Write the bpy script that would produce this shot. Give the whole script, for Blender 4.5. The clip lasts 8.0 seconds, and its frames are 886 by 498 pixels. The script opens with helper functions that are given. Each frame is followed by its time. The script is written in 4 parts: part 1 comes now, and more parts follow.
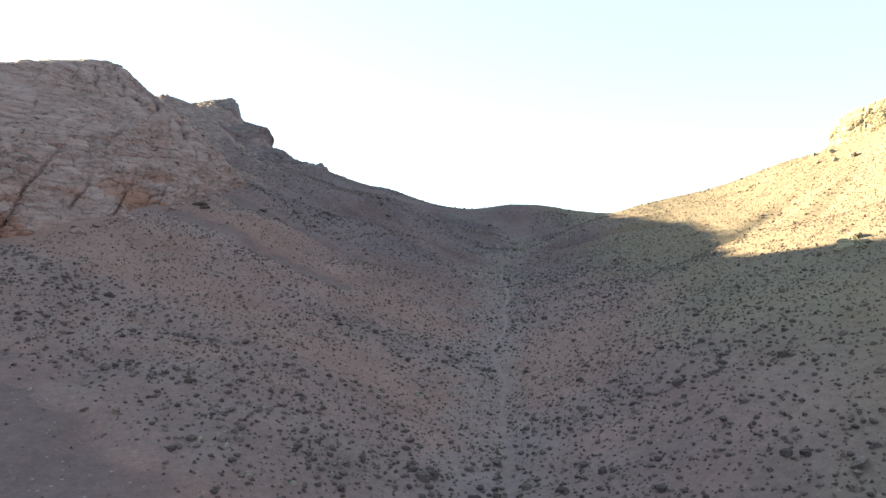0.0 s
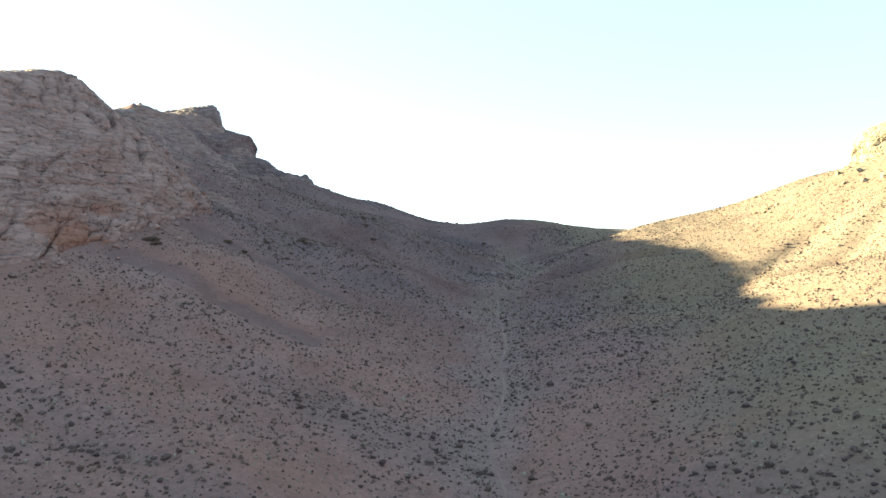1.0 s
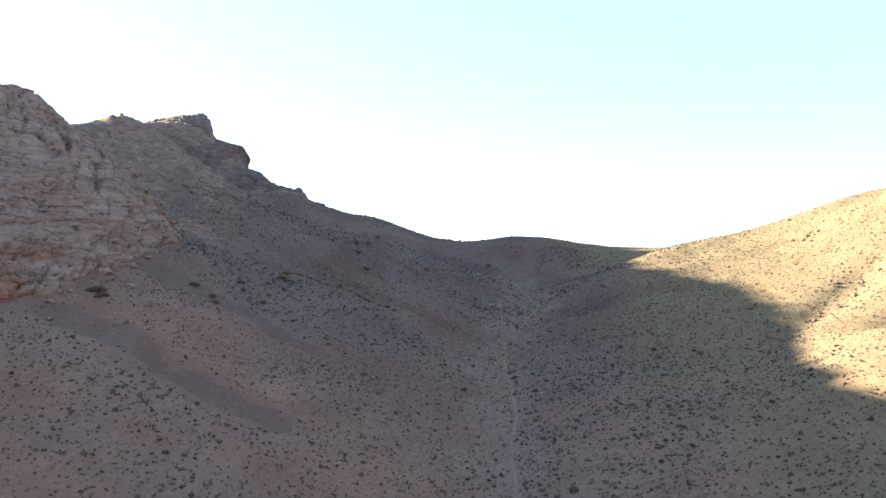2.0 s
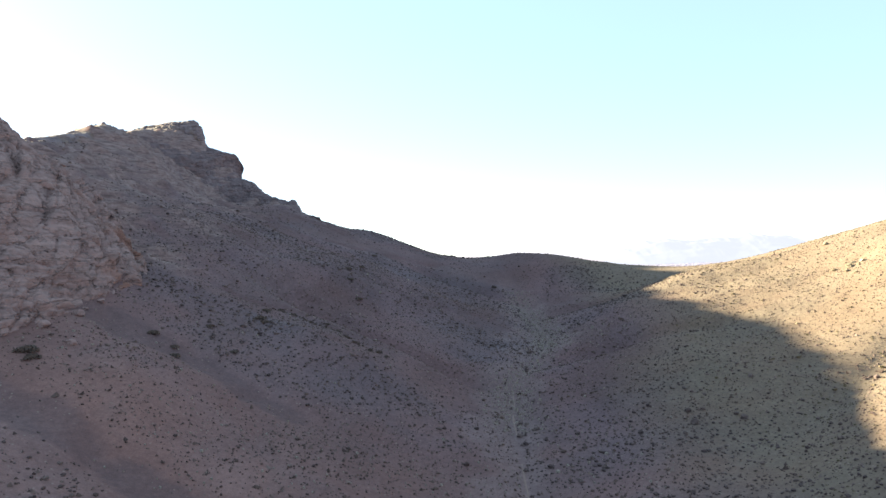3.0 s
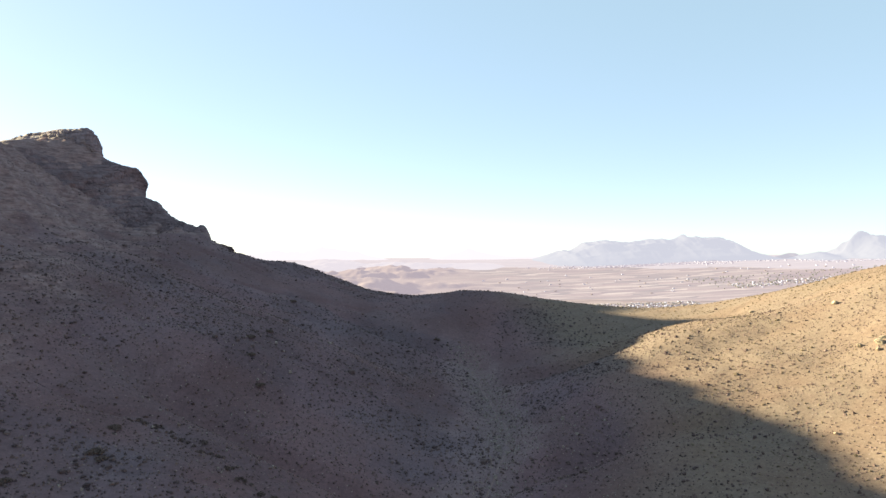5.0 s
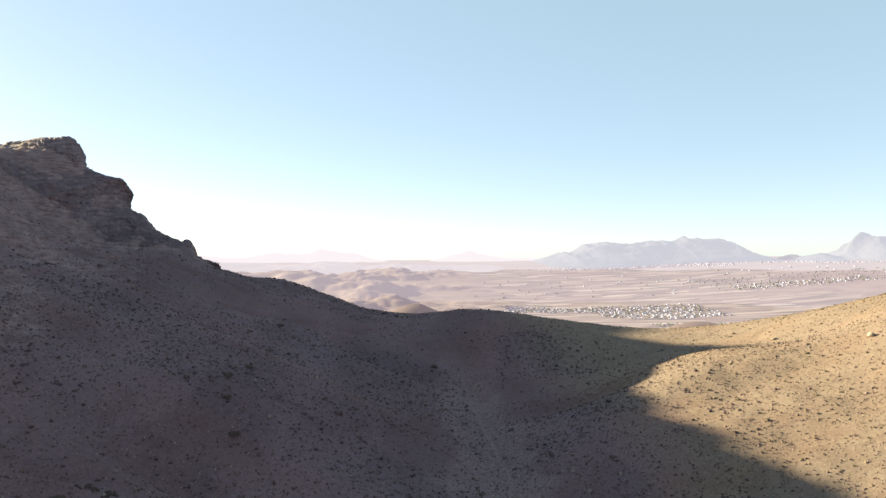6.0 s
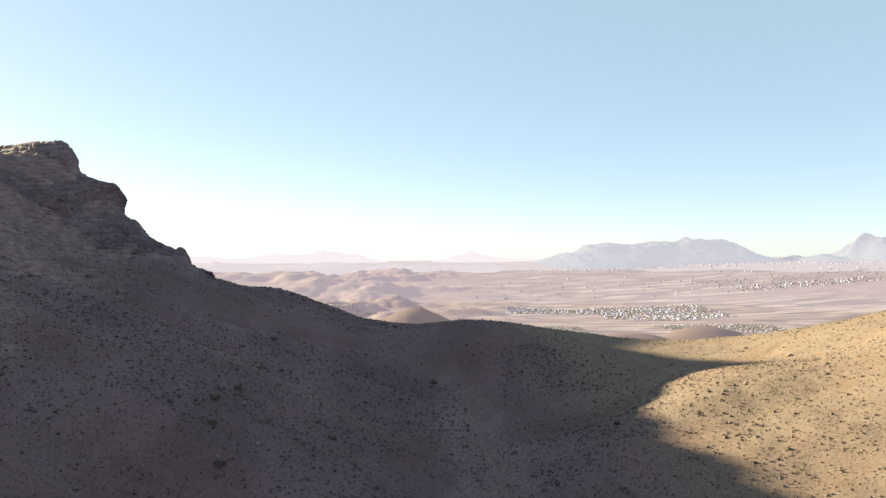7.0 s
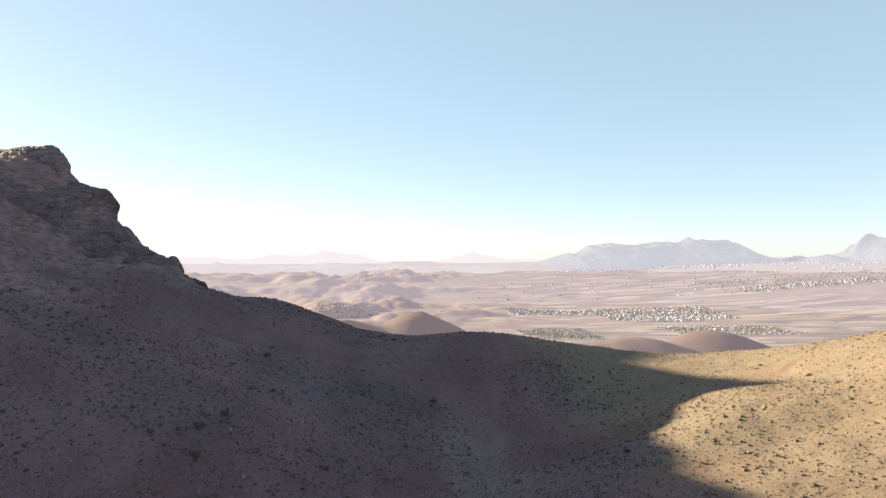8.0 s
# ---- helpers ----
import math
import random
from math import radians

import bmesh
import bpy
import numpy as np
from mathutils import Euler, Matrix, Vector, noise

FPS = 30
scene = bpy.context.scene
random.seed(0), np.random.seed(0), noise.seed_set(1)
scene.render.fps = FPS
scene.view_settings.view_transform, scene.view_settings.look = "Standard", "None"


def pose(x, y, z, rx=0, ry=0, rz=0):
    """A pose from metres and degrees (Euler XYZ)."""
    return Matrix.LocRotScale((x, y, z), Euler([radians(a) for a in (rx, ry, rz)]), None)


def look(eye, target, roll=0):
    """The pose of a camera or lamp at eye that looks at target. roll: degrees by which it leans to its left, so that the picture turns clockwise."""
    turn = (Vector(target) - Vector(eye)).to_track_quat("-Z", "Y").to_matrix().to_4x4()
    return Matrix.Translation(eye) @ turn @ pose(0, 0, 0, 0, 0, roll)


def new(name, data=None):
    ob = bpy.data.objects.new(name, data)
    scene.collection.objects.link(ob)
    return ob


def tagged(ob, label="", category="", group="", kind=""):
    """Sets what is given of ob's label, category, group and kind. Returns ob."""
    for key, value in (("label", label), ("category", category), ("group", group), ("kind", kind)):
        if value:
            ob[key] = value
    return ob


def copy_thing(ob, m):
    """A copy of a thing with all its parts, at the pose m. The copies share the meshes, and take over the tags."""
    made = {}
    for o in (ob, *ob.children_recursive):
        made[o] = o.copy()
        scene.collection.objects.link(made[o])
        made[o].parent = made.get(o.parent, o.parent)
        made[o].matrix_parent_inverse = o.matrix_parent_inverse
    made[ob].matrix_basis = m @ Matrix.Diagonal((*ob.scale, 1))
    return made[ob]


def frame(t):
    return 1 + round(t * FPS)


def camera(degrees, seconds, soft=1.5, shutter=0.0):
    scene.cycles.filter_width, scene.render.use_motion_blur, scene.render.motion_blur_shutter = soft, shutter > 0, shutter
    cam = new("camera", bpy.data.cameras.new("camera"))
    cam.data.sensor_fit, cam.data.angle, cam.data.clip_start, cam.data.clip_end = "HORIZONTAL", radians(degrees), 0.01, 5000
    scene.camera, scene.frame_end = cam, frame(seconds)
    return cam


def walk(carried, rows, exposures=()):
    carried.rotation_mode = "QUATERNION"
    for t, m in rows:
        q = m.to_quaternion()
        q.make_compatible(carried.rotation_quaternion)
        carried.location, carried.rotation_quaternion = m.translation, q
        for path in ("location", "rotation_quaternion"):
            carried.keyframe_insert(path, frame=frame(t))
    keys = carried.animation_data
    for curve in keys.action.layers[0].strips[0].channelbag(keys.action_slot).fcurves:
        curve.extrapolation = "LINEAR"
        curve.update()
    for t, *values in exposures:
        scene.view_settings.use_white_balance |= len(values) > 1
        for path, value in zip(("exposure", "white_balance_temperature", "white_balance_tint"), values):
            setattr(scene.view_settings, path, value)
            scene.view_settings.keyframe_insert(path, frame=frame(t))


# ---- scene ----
cam = camera(66.5, 8.0)
METRES, EYE, TILT, LEAN, TURN = 130.0, 40.0, 0.0, 0.0, 0.0
ROWS = [
    (0.0, 0.0, 0.0, 0.0, -0.0, 0.0, 0.0),
    (0.5, 0.0051, 0.0796, 0.032, -0.69, 0.04, 0.08),
    (1.0, 0.0083, 0.1425, 0.0572, -0.54, 0.11, 0.13),
    (1.5, 0.0127, 0.222, 0.0894, -0.38, 0.14, 0.18),
    (3.0, 0.0242, 0.4291, 0.1728, 0.16, 0.17, 0.17),
    (3.5, 0.028, 0.509, 0.1987, 0.33, 0.15, 0.13),
    (4.0, 0.0311, 0.5729, 0.2174, 0.49, 0.11, 0.12),
    (4.1, 0.0319, 0.5880, 0.2233, 0.02, 0.10, 0.12),
    (4.2, 0.0328, 0.6035, 0.2294, -0.33, 0.09, 0.13),
    (4.3, 0.0338, 0.6195, 0.2357, -1.70, 0.07, 0.14),
    (4.4, 0.0347, 0.6353, 0.2420, -3.65, 0.06, 0.15),
    (4.5, 0.0357, 0.6508, 0.2481, -4.74, 0.05, 0.15),
    (4.7, 0.0383, 0.6790, 0.2591, -4.77, 0.08, 0.17),
    (6.0, 0.0568, 0.8189, 0.3138, -4.76, 0.23, 0.28),
    (6.5, 0.0613, 0.8505, 0.3264, -4.66, 0.25, 0.28),
    (7.0, 0.0644, 0.8717, 0.335, -4.61, 0.25, 0.26),
    (7.5, 0.0691, 0.9033, 0.3478, -4.51, 0.26, 0.25),
    (8.0, 0.0732, 0.9297, 0.3582, -4.43, 0.26, 0.26),
]
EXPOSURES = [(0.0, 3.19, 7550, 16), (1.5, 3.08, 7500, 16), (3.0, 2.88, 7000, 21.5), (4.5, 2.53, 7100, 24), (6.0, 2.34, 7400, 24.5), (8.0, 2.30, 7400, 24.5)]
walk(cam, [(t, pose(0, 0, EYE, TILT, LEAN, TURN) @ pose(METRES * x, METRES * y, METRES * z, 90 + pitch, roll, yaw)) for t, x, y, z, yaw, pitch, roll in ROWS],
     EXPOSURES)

# ---- sky and sun: low evening sun behind the left-hand ridge ----
SUN_ELEVATION, SUN_AZIMUTH = 15.3, -57.0      # degrees; azimuth clockwise from +y
world = bpy.data.worlds.new("evening_sky")
scene.world = world
world.use_nodes = True
wn, wl = world.node_tree.nodes, world.node_tree.links
sky = wn.new("ShaderNodeTexSky")
sky.sky_type, sky.sun_disc = "NISHITA", False
sky.sun_elevation, sky.sun_rotation = radians(SUN_ELEVATION), radians(SUN_AZIMUTH)
sky.altitude, sky.air_density, sky.dust_density, sky.ozone_density = 1300, 0.7, 0.6, 1.0
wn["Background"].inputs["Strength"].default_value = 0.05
haze_mix = wn.new("ShaderNodeMix")      # thin even dust haze over the clear sky
haze_mix.data_type = "RGBA"
haze_mix.inputs[0].default_value = 0.54
haze_mix.inputs[7].default_value = (2.03, 3.58, 4.03, 1)
wl.new(sky.outputs["Color"], haze_mix.inputs[6])
wl.new(haze_mix.outputs[2], wn["Background"].inputs["Color"])

sun_data = bpy.data.lights.new("sun", "SUN")
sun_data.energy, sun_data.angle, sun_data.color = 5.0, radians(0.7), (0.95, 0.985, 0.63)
sun = new("sun", sun_data)
ca, sa = math.cos(radians(SUN_ELEVATION)), math.sin(radians(SUN_ELEVATION))
to_sun = Vector((ca * math.sin(radians(SUN_AZIMUTH)), ca * math.cos(radians(SUN_AZIMUTH)), sa))
sun.matrix_world = look(to_sun * 900 + Vector((0, 200, 0)), (0, 200, 0))


# ---- materials ----
class Nodes:
    """A principled material and short ways to add nodes to it."""

    def __init__(self, name, rough=0.9):
        self.mat = bpy.data.materials.new(name)
        self.mat.use_nodes = True
        self.tree = self.mat.node_tree
        self.bsdf = self.tree.nodes["Principled BSDF"]
        self.bsdf.inputs["Roughness"].default_value = rough
        self.bsdf.inputs["Specular IOR Level"].default_value = 0.2
        self.place = self.add("ShaderNodeNewGeometry").outputs["Position"]

    def add(self, kind, **values):
        node = self.tree.nodes.new(kind)
        for key, value in values.items():
            if hasattr(node, key):
                setattr(node, key, value)
            else:
                node.inputs[key.replace("_", " ")].default_value = value
        return node

    def link(self, a, b):
        self.tree.links.new(a, b)

    def stretched(self, scale, turn=(0, 0, 0)):
        node = self.add("ShaderNodeMapping")
        node.inputs["Scale"].default_value, node.inputs["Rotation"].default_value = scale, turn
        self.link(self.place, node.inputs["Vector"])
        return node.outputs["Vector"]

    def noise(self, scale, detail=4.0, rough=0.55, vector=None):
        node = self.add("ShaderNodeTexNoise", Scale=scale, Detail=detail, Roughness=rough)
        self.link(vector or self.place, node.inputs["Vector"])
        return node.outputs["Fac"]

    def cells(self, scale, out="Distance", vector=None, feature="F1"):
        node = self.add("ShaderNodeTexVoronoi", Scale=scale, feature=feature)
        self.link(vector or self.place, node.inputs["Vector"])
        return node.outputs[out]

    def ramp(self, fac, *stops):
        node = self.add("ShaderNodeValToRGB")
        el = node.color_ramp.elements
        while len(el) < len(stops):
            el.new(0.5)
        for e, (at, col) in zip(el, stops):
            e.position, e.color = at, (*col, 1) if len(col) == 3 else col
        self.link(fac, node.inputs["Fac"])
        return node.outputs["Color"]

    def mix(self, fac, a, b, blend="MIX"):
        node = self.add("ShaderNodeMix", data_type="RGBA", blend_type=blend)
        for value, slot in ((fac, node.inputs[0]), (a, node.inputs[6]), (b, node.inputs[7])):
            if isinstance(value, (int, float)):
                slot.default_value = value
            elif isinstance(value, tuple):
                slot.default_value = (*value, 1)
            else:
                self.link(value, slot)
        return node.outputs[2]

    def bump(self, height, strength, distance, below=None):
        node = self.add("ShaderNodeBump", Strength=strength, Distance=distance)
        self.link(height, node.inputs["Height"])
        if below:
            self.link(below, node.inputs["Normal"])
        self.link(node.outputs["Normal"], self.bsdf.inputs["Normal"])
        return node.outputs["Normal"]

    def colour(self, value):
        if isinstance(value, tuple):
            self.bsdf.inputs["Base Color"].default_value = (*value, 1)
        else:
            self.link(value, self.bsdf.inputs["Base Color"])

    def haze_mix(self, haze, amount):
        """Paints distance haze on: mixes an even glow of the haze's colour into the surface."""
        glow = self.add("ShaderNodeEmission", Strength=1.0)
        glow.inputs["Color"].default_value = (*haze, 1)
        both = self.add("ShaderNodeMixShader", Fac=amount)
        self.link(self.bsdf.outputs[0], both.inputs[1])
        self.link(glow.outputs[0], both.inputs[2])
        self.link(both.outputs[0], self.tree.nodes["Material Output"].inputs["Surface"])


def grey(v):
    return (v, v, v)


def soil_material():
    n = Nodes("dry_gravelly_soil", 0.95)
    patches = n.ramp(n.noise(0.022, 5, 0.6), (0.36, (0.124, 0.072, 0.078)), (0.5, (0.135, 0.081, 0.090)), (0.64, (0.128, 0.086, 0.097)))
    streaks = n.ramp(n.noise(0.06, 5, 0.6, n.stretched((1.0, 0.35, 1.0), (0, 0, 0.75))), (0.42, grey(0.86)), (0.6, grey(1.08)))
    base = n.mix(1.0, patches, streaks, "MULTIPLY")
    floor = n.add("ShaderNodeAttribute", attribute_name="floor").outputs["Fac"]
    base = n.mix(floor, base, n.ramp(n.noise(0.12, 6, 0.65), (0.35, (0.186, 0.101, 0.097)), (0.65, (0.231, 0.130, 0.125))))
    straw = n.add("ShaderNodeAttribute", attribute_name="straw").outputs["Fac"]
    base = n.mix(straw, base, n.ramp(n.noise(0.25, 6, 0.7), (0.35, (0.147, 0.100, 0.076)), (0.65, (0.174, 0.126, 0.096))))
    # strips down the slope: grey and overgrown, or reddish and open
    strips = n.add("ShaderNodeAttribute", attribute_name="band").outputs["Fac"]
    tint = n.ramp(strips, (0.0, (1.10, 1.04, 1.00)), (0.45, (1.09, 1.07, 1.06)), (0.58, (1.05, 1.07, 1.085)), (1.0, (0.96, 1.03, 1.07)))
    base = n.mix(1.0, base, tint, "MULTIPLY")
    scree = n.add("ShaderNodeAttribute", attribute_name="scree").outputs["Fac"]
    base = n.mix(scree, base, n.ramp(n.noise(0.5, 6, 0.7), (0.35, (0.091, 0.058, 0.067)), (0.65, (0.118, 0.077, 0.084))))
    # level rock bands, their dark tones deepened to stand in for crevice shade
    rock = n.add("ShaderNodeAttribute", attribute_name="rock").outputs["Fac"]
    base = n.mix(rock, base, n.ramp(n.noise(0.6, 6, 0.7, n.stretched((0.389, 0.354, 1.800))), (0.36, (0.110, 0.067, 0.066)), (0.5, (0.203, 0.129, 0.127)), (0.64, (0.272, 0.181, 0.177))))
    wash = n.add("ShaderNodeAttribute", attribute_name="wash").outputs["Fac"]
    base = n.mix(wash, base, n.ramp(n.noise(0.7, 6, 0.7), (0.35, (0.168, 0.113, 0.119)), (0.65, (0.234, 0.162, 0.168))))
    gravel = n.ramp(n.noise(1.3, 6, 0.75), (0.35, grey(0.80)), (0.68, grey(1.12)))
    base = n.mix(1.0, base, gravel, "MULTIPLY")
    grit = n.ramp(n.noise(5.0, 4, 0.8), (0.34, grey(0.86)), (0.5, grey(1.0)), (0.68, grey(1.14)))
    base = n.mix(1.0, base, grit, "MULTIPLY")
    stones = n.ramp(n.cells(1.1), (0.10, grey(1.0)), (0.16, grey(0.0)))
    pale = n.mix(n.mix(1.0, stones, n.ramp(n.noise(0.09, 3), (0.42, grey(0)), (0.58, grey(0.8))), "MULTIPLY"), base, (0.261, 0.192, 0.172))
    n.colour(pale)
    n.bump(n.noise(2.2, 8, 0.7), 0.5, 0.17)
    return n.mat


def wash_material():
    n = Nodes("pale_wash_gravel", 0.95)
    n.colour(n.ramp(n.noise(0.8, 6, 0.7), (0.35, (0.195, 0.125, 0.113)), (0.65, (0.261, 0.176, 0.160))))
    n.bump(n.noise(3.0, 6, 0.7), 0.5, 0.15)
    return n.mat


def rock_material(name, dark, mid, pale, rust, bands=0.55):
    n = Nodes(name, 0.9)
    strata = n.noise(0.5, 5, 0.6, n.stretched((0.2, 0.2, 0.9)))
    base = n.ramp(strata, (0.32, dark), (0.5, mid), (0.68, pale))
    base = n.mix(n.ramp(n.noise(0.09, 4, 0.6), (0.52, grey(0)), (0.68, grey(bands))), base, tuple(0.5 * (p + q) for p, q in zip(mid, rust)))
    base = n.mix(n.add("ShaderNodeAttribute", attribute_name="rust").outputs["Fac"], base, rust)
    thin = n.ramp(n.noise(1.0, 4, 0.6, n.stretched((0.22, 0.22, 2.4))), (0.36, grey(0.80)), (0.5, grey(1.0)))
    fine = n.ramp(n.noise(1.3, 8, 0.7), (0.33, grey(0.84)), (0.66, grey(1.08)))
    warped = n.add("ShaderNodeVectorMath", operation="MULTIPLY_ADD")
    wobble = n.add("ShaderNodeTexNoise", Scale=0.35, Detail=3.0)
    n.link(n.place, wobble.inputs["Vector"])
    n.link(wobble.outputs["Color"], warped.inputs[0])
    warped.inputs[1].default_value = (3.0, 3.0, 1.6)
    n.link(n.stretched((0.42, 0.42, 1.3)), warped.inputs[2])
    # joints and fissures darkened in the colour, painting the shade inside cracks
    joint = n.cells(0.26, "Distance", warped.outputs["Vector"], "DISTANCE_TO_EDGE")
    crack_shade = n.mix(n.ramp(n.noise(0.13, 3), (0.45, grey(0.0)), (0.62, grey(0.9))), grey(1.0), n.ramp(joint, (0.0, grey(0.55)), (0.022, grey(0.85)), (0.045, grey(1.0))))
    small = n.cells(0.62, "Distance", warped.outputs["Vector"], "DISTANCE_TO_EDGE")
    fissure_shade = n.mix(n.ramp(n.noise(0.17, 3, 0.5, n.stretched((1.0, 1.0, 1.6), (0.4, 0, 0.7))), (0.51, grey(0.0)), (0.62, grey(0.8))), grey(1.0), n.ramp(small, (0.0, grey(0.45)), (0.03, grey(0.8)), (0.06, grey(1.0))))
    crack_shade = n.mix(1.0, crack_shade, fissure_shade, "MULTIPLY")
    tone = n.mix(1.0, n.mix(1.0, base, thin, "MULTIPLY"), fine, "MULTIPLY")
    n.colour(n.mix(1.0, tone, crack_shade, "MULTIPLY"))
    cut = n.bump(n.ramp(joint, (0.0, grey(0.0)), (0.06, grey(1.0))), 0.6, 0.5)
    cut = n.bump(n.ramp(small, (0.0, grey(0.0)), (0.09, grey(1.0))), 0.5, 0.3, cut)
    coarse = n.bump(n.noise(0.8, 4, 0.55, n.stretched((0.35, 0.35, 1.8))), 0.7, 0.35, cut)
    n.bump(n.noise(1.8, 8, 0.65), 0.6, 0.2, coarse)
    return n.mat


def shrub_material():
    n = Nodes("dry_steppe_shrub", 0.95)
    pick = n.add("ShaderNodeNewGeometry").outputs["Random Per Island"]
    green = n.ramp(pick, (0.0, (0.064, 0.042, 0.045)), (0.45, (0.100, 0.068, 0.068)), (0.8, (0.125, 0.085, 0.084)), (1.0, (0.173, 0.122, 0.117)))
    brown = n.ramp(pick, (0.0, (0.069, 0.042, 0.041)), (0.45, (0.104, 0.065, 0.060)), (0.8, (0.139, 0.087, 0.077)), (1.0, (0.181, 0.118, 0.103)))
    strips = n.add("ShaderNodeAttribute", attribute_name="band").outputs["Fac"]
    tone = n.mix(n.ramp(strips, (0.35, grey(0)), (0.65, grey(1))), brown, green)
    n.colour(n.mix(1.0, tone, n.ramp(n.noise(6.0, 4, 0.7), (0.3, grey(0.65)), (0.7, grey(1.25))), "MULTIPLY"))
    return n.mat


def tuft_material():
    n = Nodes("small_dry_tuft", 0.95)
    pick = n.add("ShaderNodeNewGeometry").outputs["Random Per Island"]
    n.colour(n.ramp(pick, (0.0, (0.058, 0.036, 0.034)), (0.5, (0.101, 0.064, 0.059)), (0.75, (0.143, 0.094, 0.087)), (1.0, (0.192, 0.130, 0.122))))
    return n.mat


def tussock_material():
    n = Nodes("straw_tussock", 0.95)
    pick = n.add("ShaderNodeNewGeometry").outputs["Random Per Island"]
    n.colour(n.ramp(pick, (0.0, (0.112, 0.080, 0.055)), (0.5, (0.138, 0.101, 0.070)), (1.0, (0.160, 0.120, 0.085))))
    return n.mat


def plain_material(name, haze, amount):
    """The dry plain far below, with a haze-coloured glow mixed into its fields and steppe."""
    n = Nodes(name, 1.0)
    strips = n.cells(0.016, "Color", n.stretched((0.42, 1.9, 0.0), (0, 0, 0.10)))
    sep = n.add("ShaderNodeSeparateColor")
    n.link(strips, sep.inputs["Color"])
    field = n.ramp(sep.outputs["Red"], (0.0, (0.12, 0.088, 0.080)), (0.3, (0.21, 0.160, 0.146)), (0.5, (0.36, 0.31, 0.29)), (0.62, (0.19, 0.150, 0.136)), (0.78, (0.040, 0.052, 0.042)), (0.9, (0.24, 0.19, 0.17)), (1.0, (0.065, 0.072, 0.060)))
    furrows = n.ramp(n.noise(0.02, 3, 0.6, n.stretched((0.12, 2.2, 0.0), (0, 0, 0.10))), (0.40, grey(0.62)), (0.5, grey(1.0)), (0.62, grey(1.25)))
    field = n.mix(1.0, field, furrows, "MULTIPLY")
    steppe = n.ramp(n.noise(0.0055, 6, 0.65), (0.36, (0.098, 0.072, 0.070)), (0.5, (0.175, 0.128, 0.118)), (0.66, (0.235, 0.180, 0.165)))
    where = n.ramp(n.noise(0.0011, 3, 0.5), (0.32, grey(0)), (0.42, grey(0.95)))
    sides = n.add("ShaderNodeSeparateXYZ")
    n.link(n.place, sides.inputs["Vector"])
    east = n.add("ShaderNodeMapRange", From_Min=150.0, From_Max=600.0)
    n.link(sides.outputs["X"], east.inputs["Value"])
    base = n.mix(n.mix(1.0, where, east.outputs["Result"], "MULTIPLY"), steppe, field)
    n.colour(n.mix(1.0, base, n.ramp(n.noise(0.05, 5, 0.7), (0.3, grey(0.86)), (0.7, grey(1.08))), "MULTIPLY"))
    n.haze_mix(haze, amount)
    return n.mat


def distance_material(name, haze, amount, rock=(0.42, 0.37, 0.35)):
    """Far land of the backdrop: rock, with haze painted over it as an even glow."""
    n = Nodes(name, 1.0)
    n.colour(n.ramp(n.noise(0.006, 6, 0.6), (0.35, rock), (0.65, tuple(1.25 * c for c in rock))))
    n.haze_mix(haze, amount)
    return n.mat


def plain_paint(name, low, high, scale=0.8, rough=0.9, haze_glow=0.0):
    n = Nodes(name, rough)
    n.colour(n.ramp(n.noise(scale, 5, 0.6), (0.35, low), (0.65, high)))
    # painted haze for far things: a dim lilac glow mixed into the paint
    if haze_glow:
        n.haze_mix((0.118, 0.110, 0.122), haze_glow)
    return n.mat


# hill soil with some distance haze painted in as glow
HILL = distance_material("brown_hill_soil_haze_glow", (0.088, 0.078, 0.088), 0.36, (0.122, 0.085, 0.078))
SOIL, WASH, SHRUB, TUSSOCK, TUFT = soil_material(), wash_material(), shrub_material(), tussock_material(), tuft_material()
# three copies of the farmland, each farther one with more painted haze
PLAIN, FAR_PLAIN = plain_material("farmland_haze_glow", (0.124, 0.114, 0.134), 0.42), plain_material("farmland_more_haze_glow", (0.138, 0.134, 0.154), 0.54)
RIM_PLAIN = plain_material("farmland_most_haze_glow", (0.146, 0.152, 0.165), 0.87)
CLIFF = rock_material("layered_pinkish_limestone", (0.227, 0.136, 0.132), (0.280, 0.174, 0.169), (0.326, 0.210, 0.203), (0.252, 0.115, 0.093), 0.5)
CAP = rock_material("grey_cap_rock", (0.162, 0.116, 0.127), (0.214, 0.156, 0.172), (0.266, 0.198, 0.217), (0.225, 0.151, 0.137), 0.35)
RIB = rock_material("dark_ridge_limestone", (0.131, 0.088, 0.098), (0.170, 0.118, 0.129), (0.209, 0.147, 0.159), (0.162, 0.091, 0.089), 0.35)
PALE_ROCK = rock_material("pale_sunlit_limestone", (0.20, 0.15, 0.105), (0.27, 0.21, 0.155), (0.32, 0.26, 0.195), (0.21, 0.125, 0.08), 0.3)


# ---- numbers: noise, sections of the valley, height of the ground ----
LATTICE = np.random.RandomState(7).rand(256, 256)


def lattice_noise(x, y, seed=0):
    x, y = np.asarray(x, float) + 37.7 * seed, np.asarray(y, float) + 91.3 * seed
    i, j = np.floor(x).astype(int), np.floor(y).astype(int)
    a, b = x - i, y - j
    a, b = a * a * a * (a * (6 * a - 15) + 10), b * b * b * (b * (6 * b - 15) + 10)
    L = LATTICE
    i0, i1, j0, j1 = i % 256, (i + 1) % 256, j % 256, (j + 1) % 256
    return (L[i0, j0] * (1 - a) + L[i1, j0] * a) * (1 - b) + (L[i0, j1] * (1 - a) + L[i1, j1] * a) * b


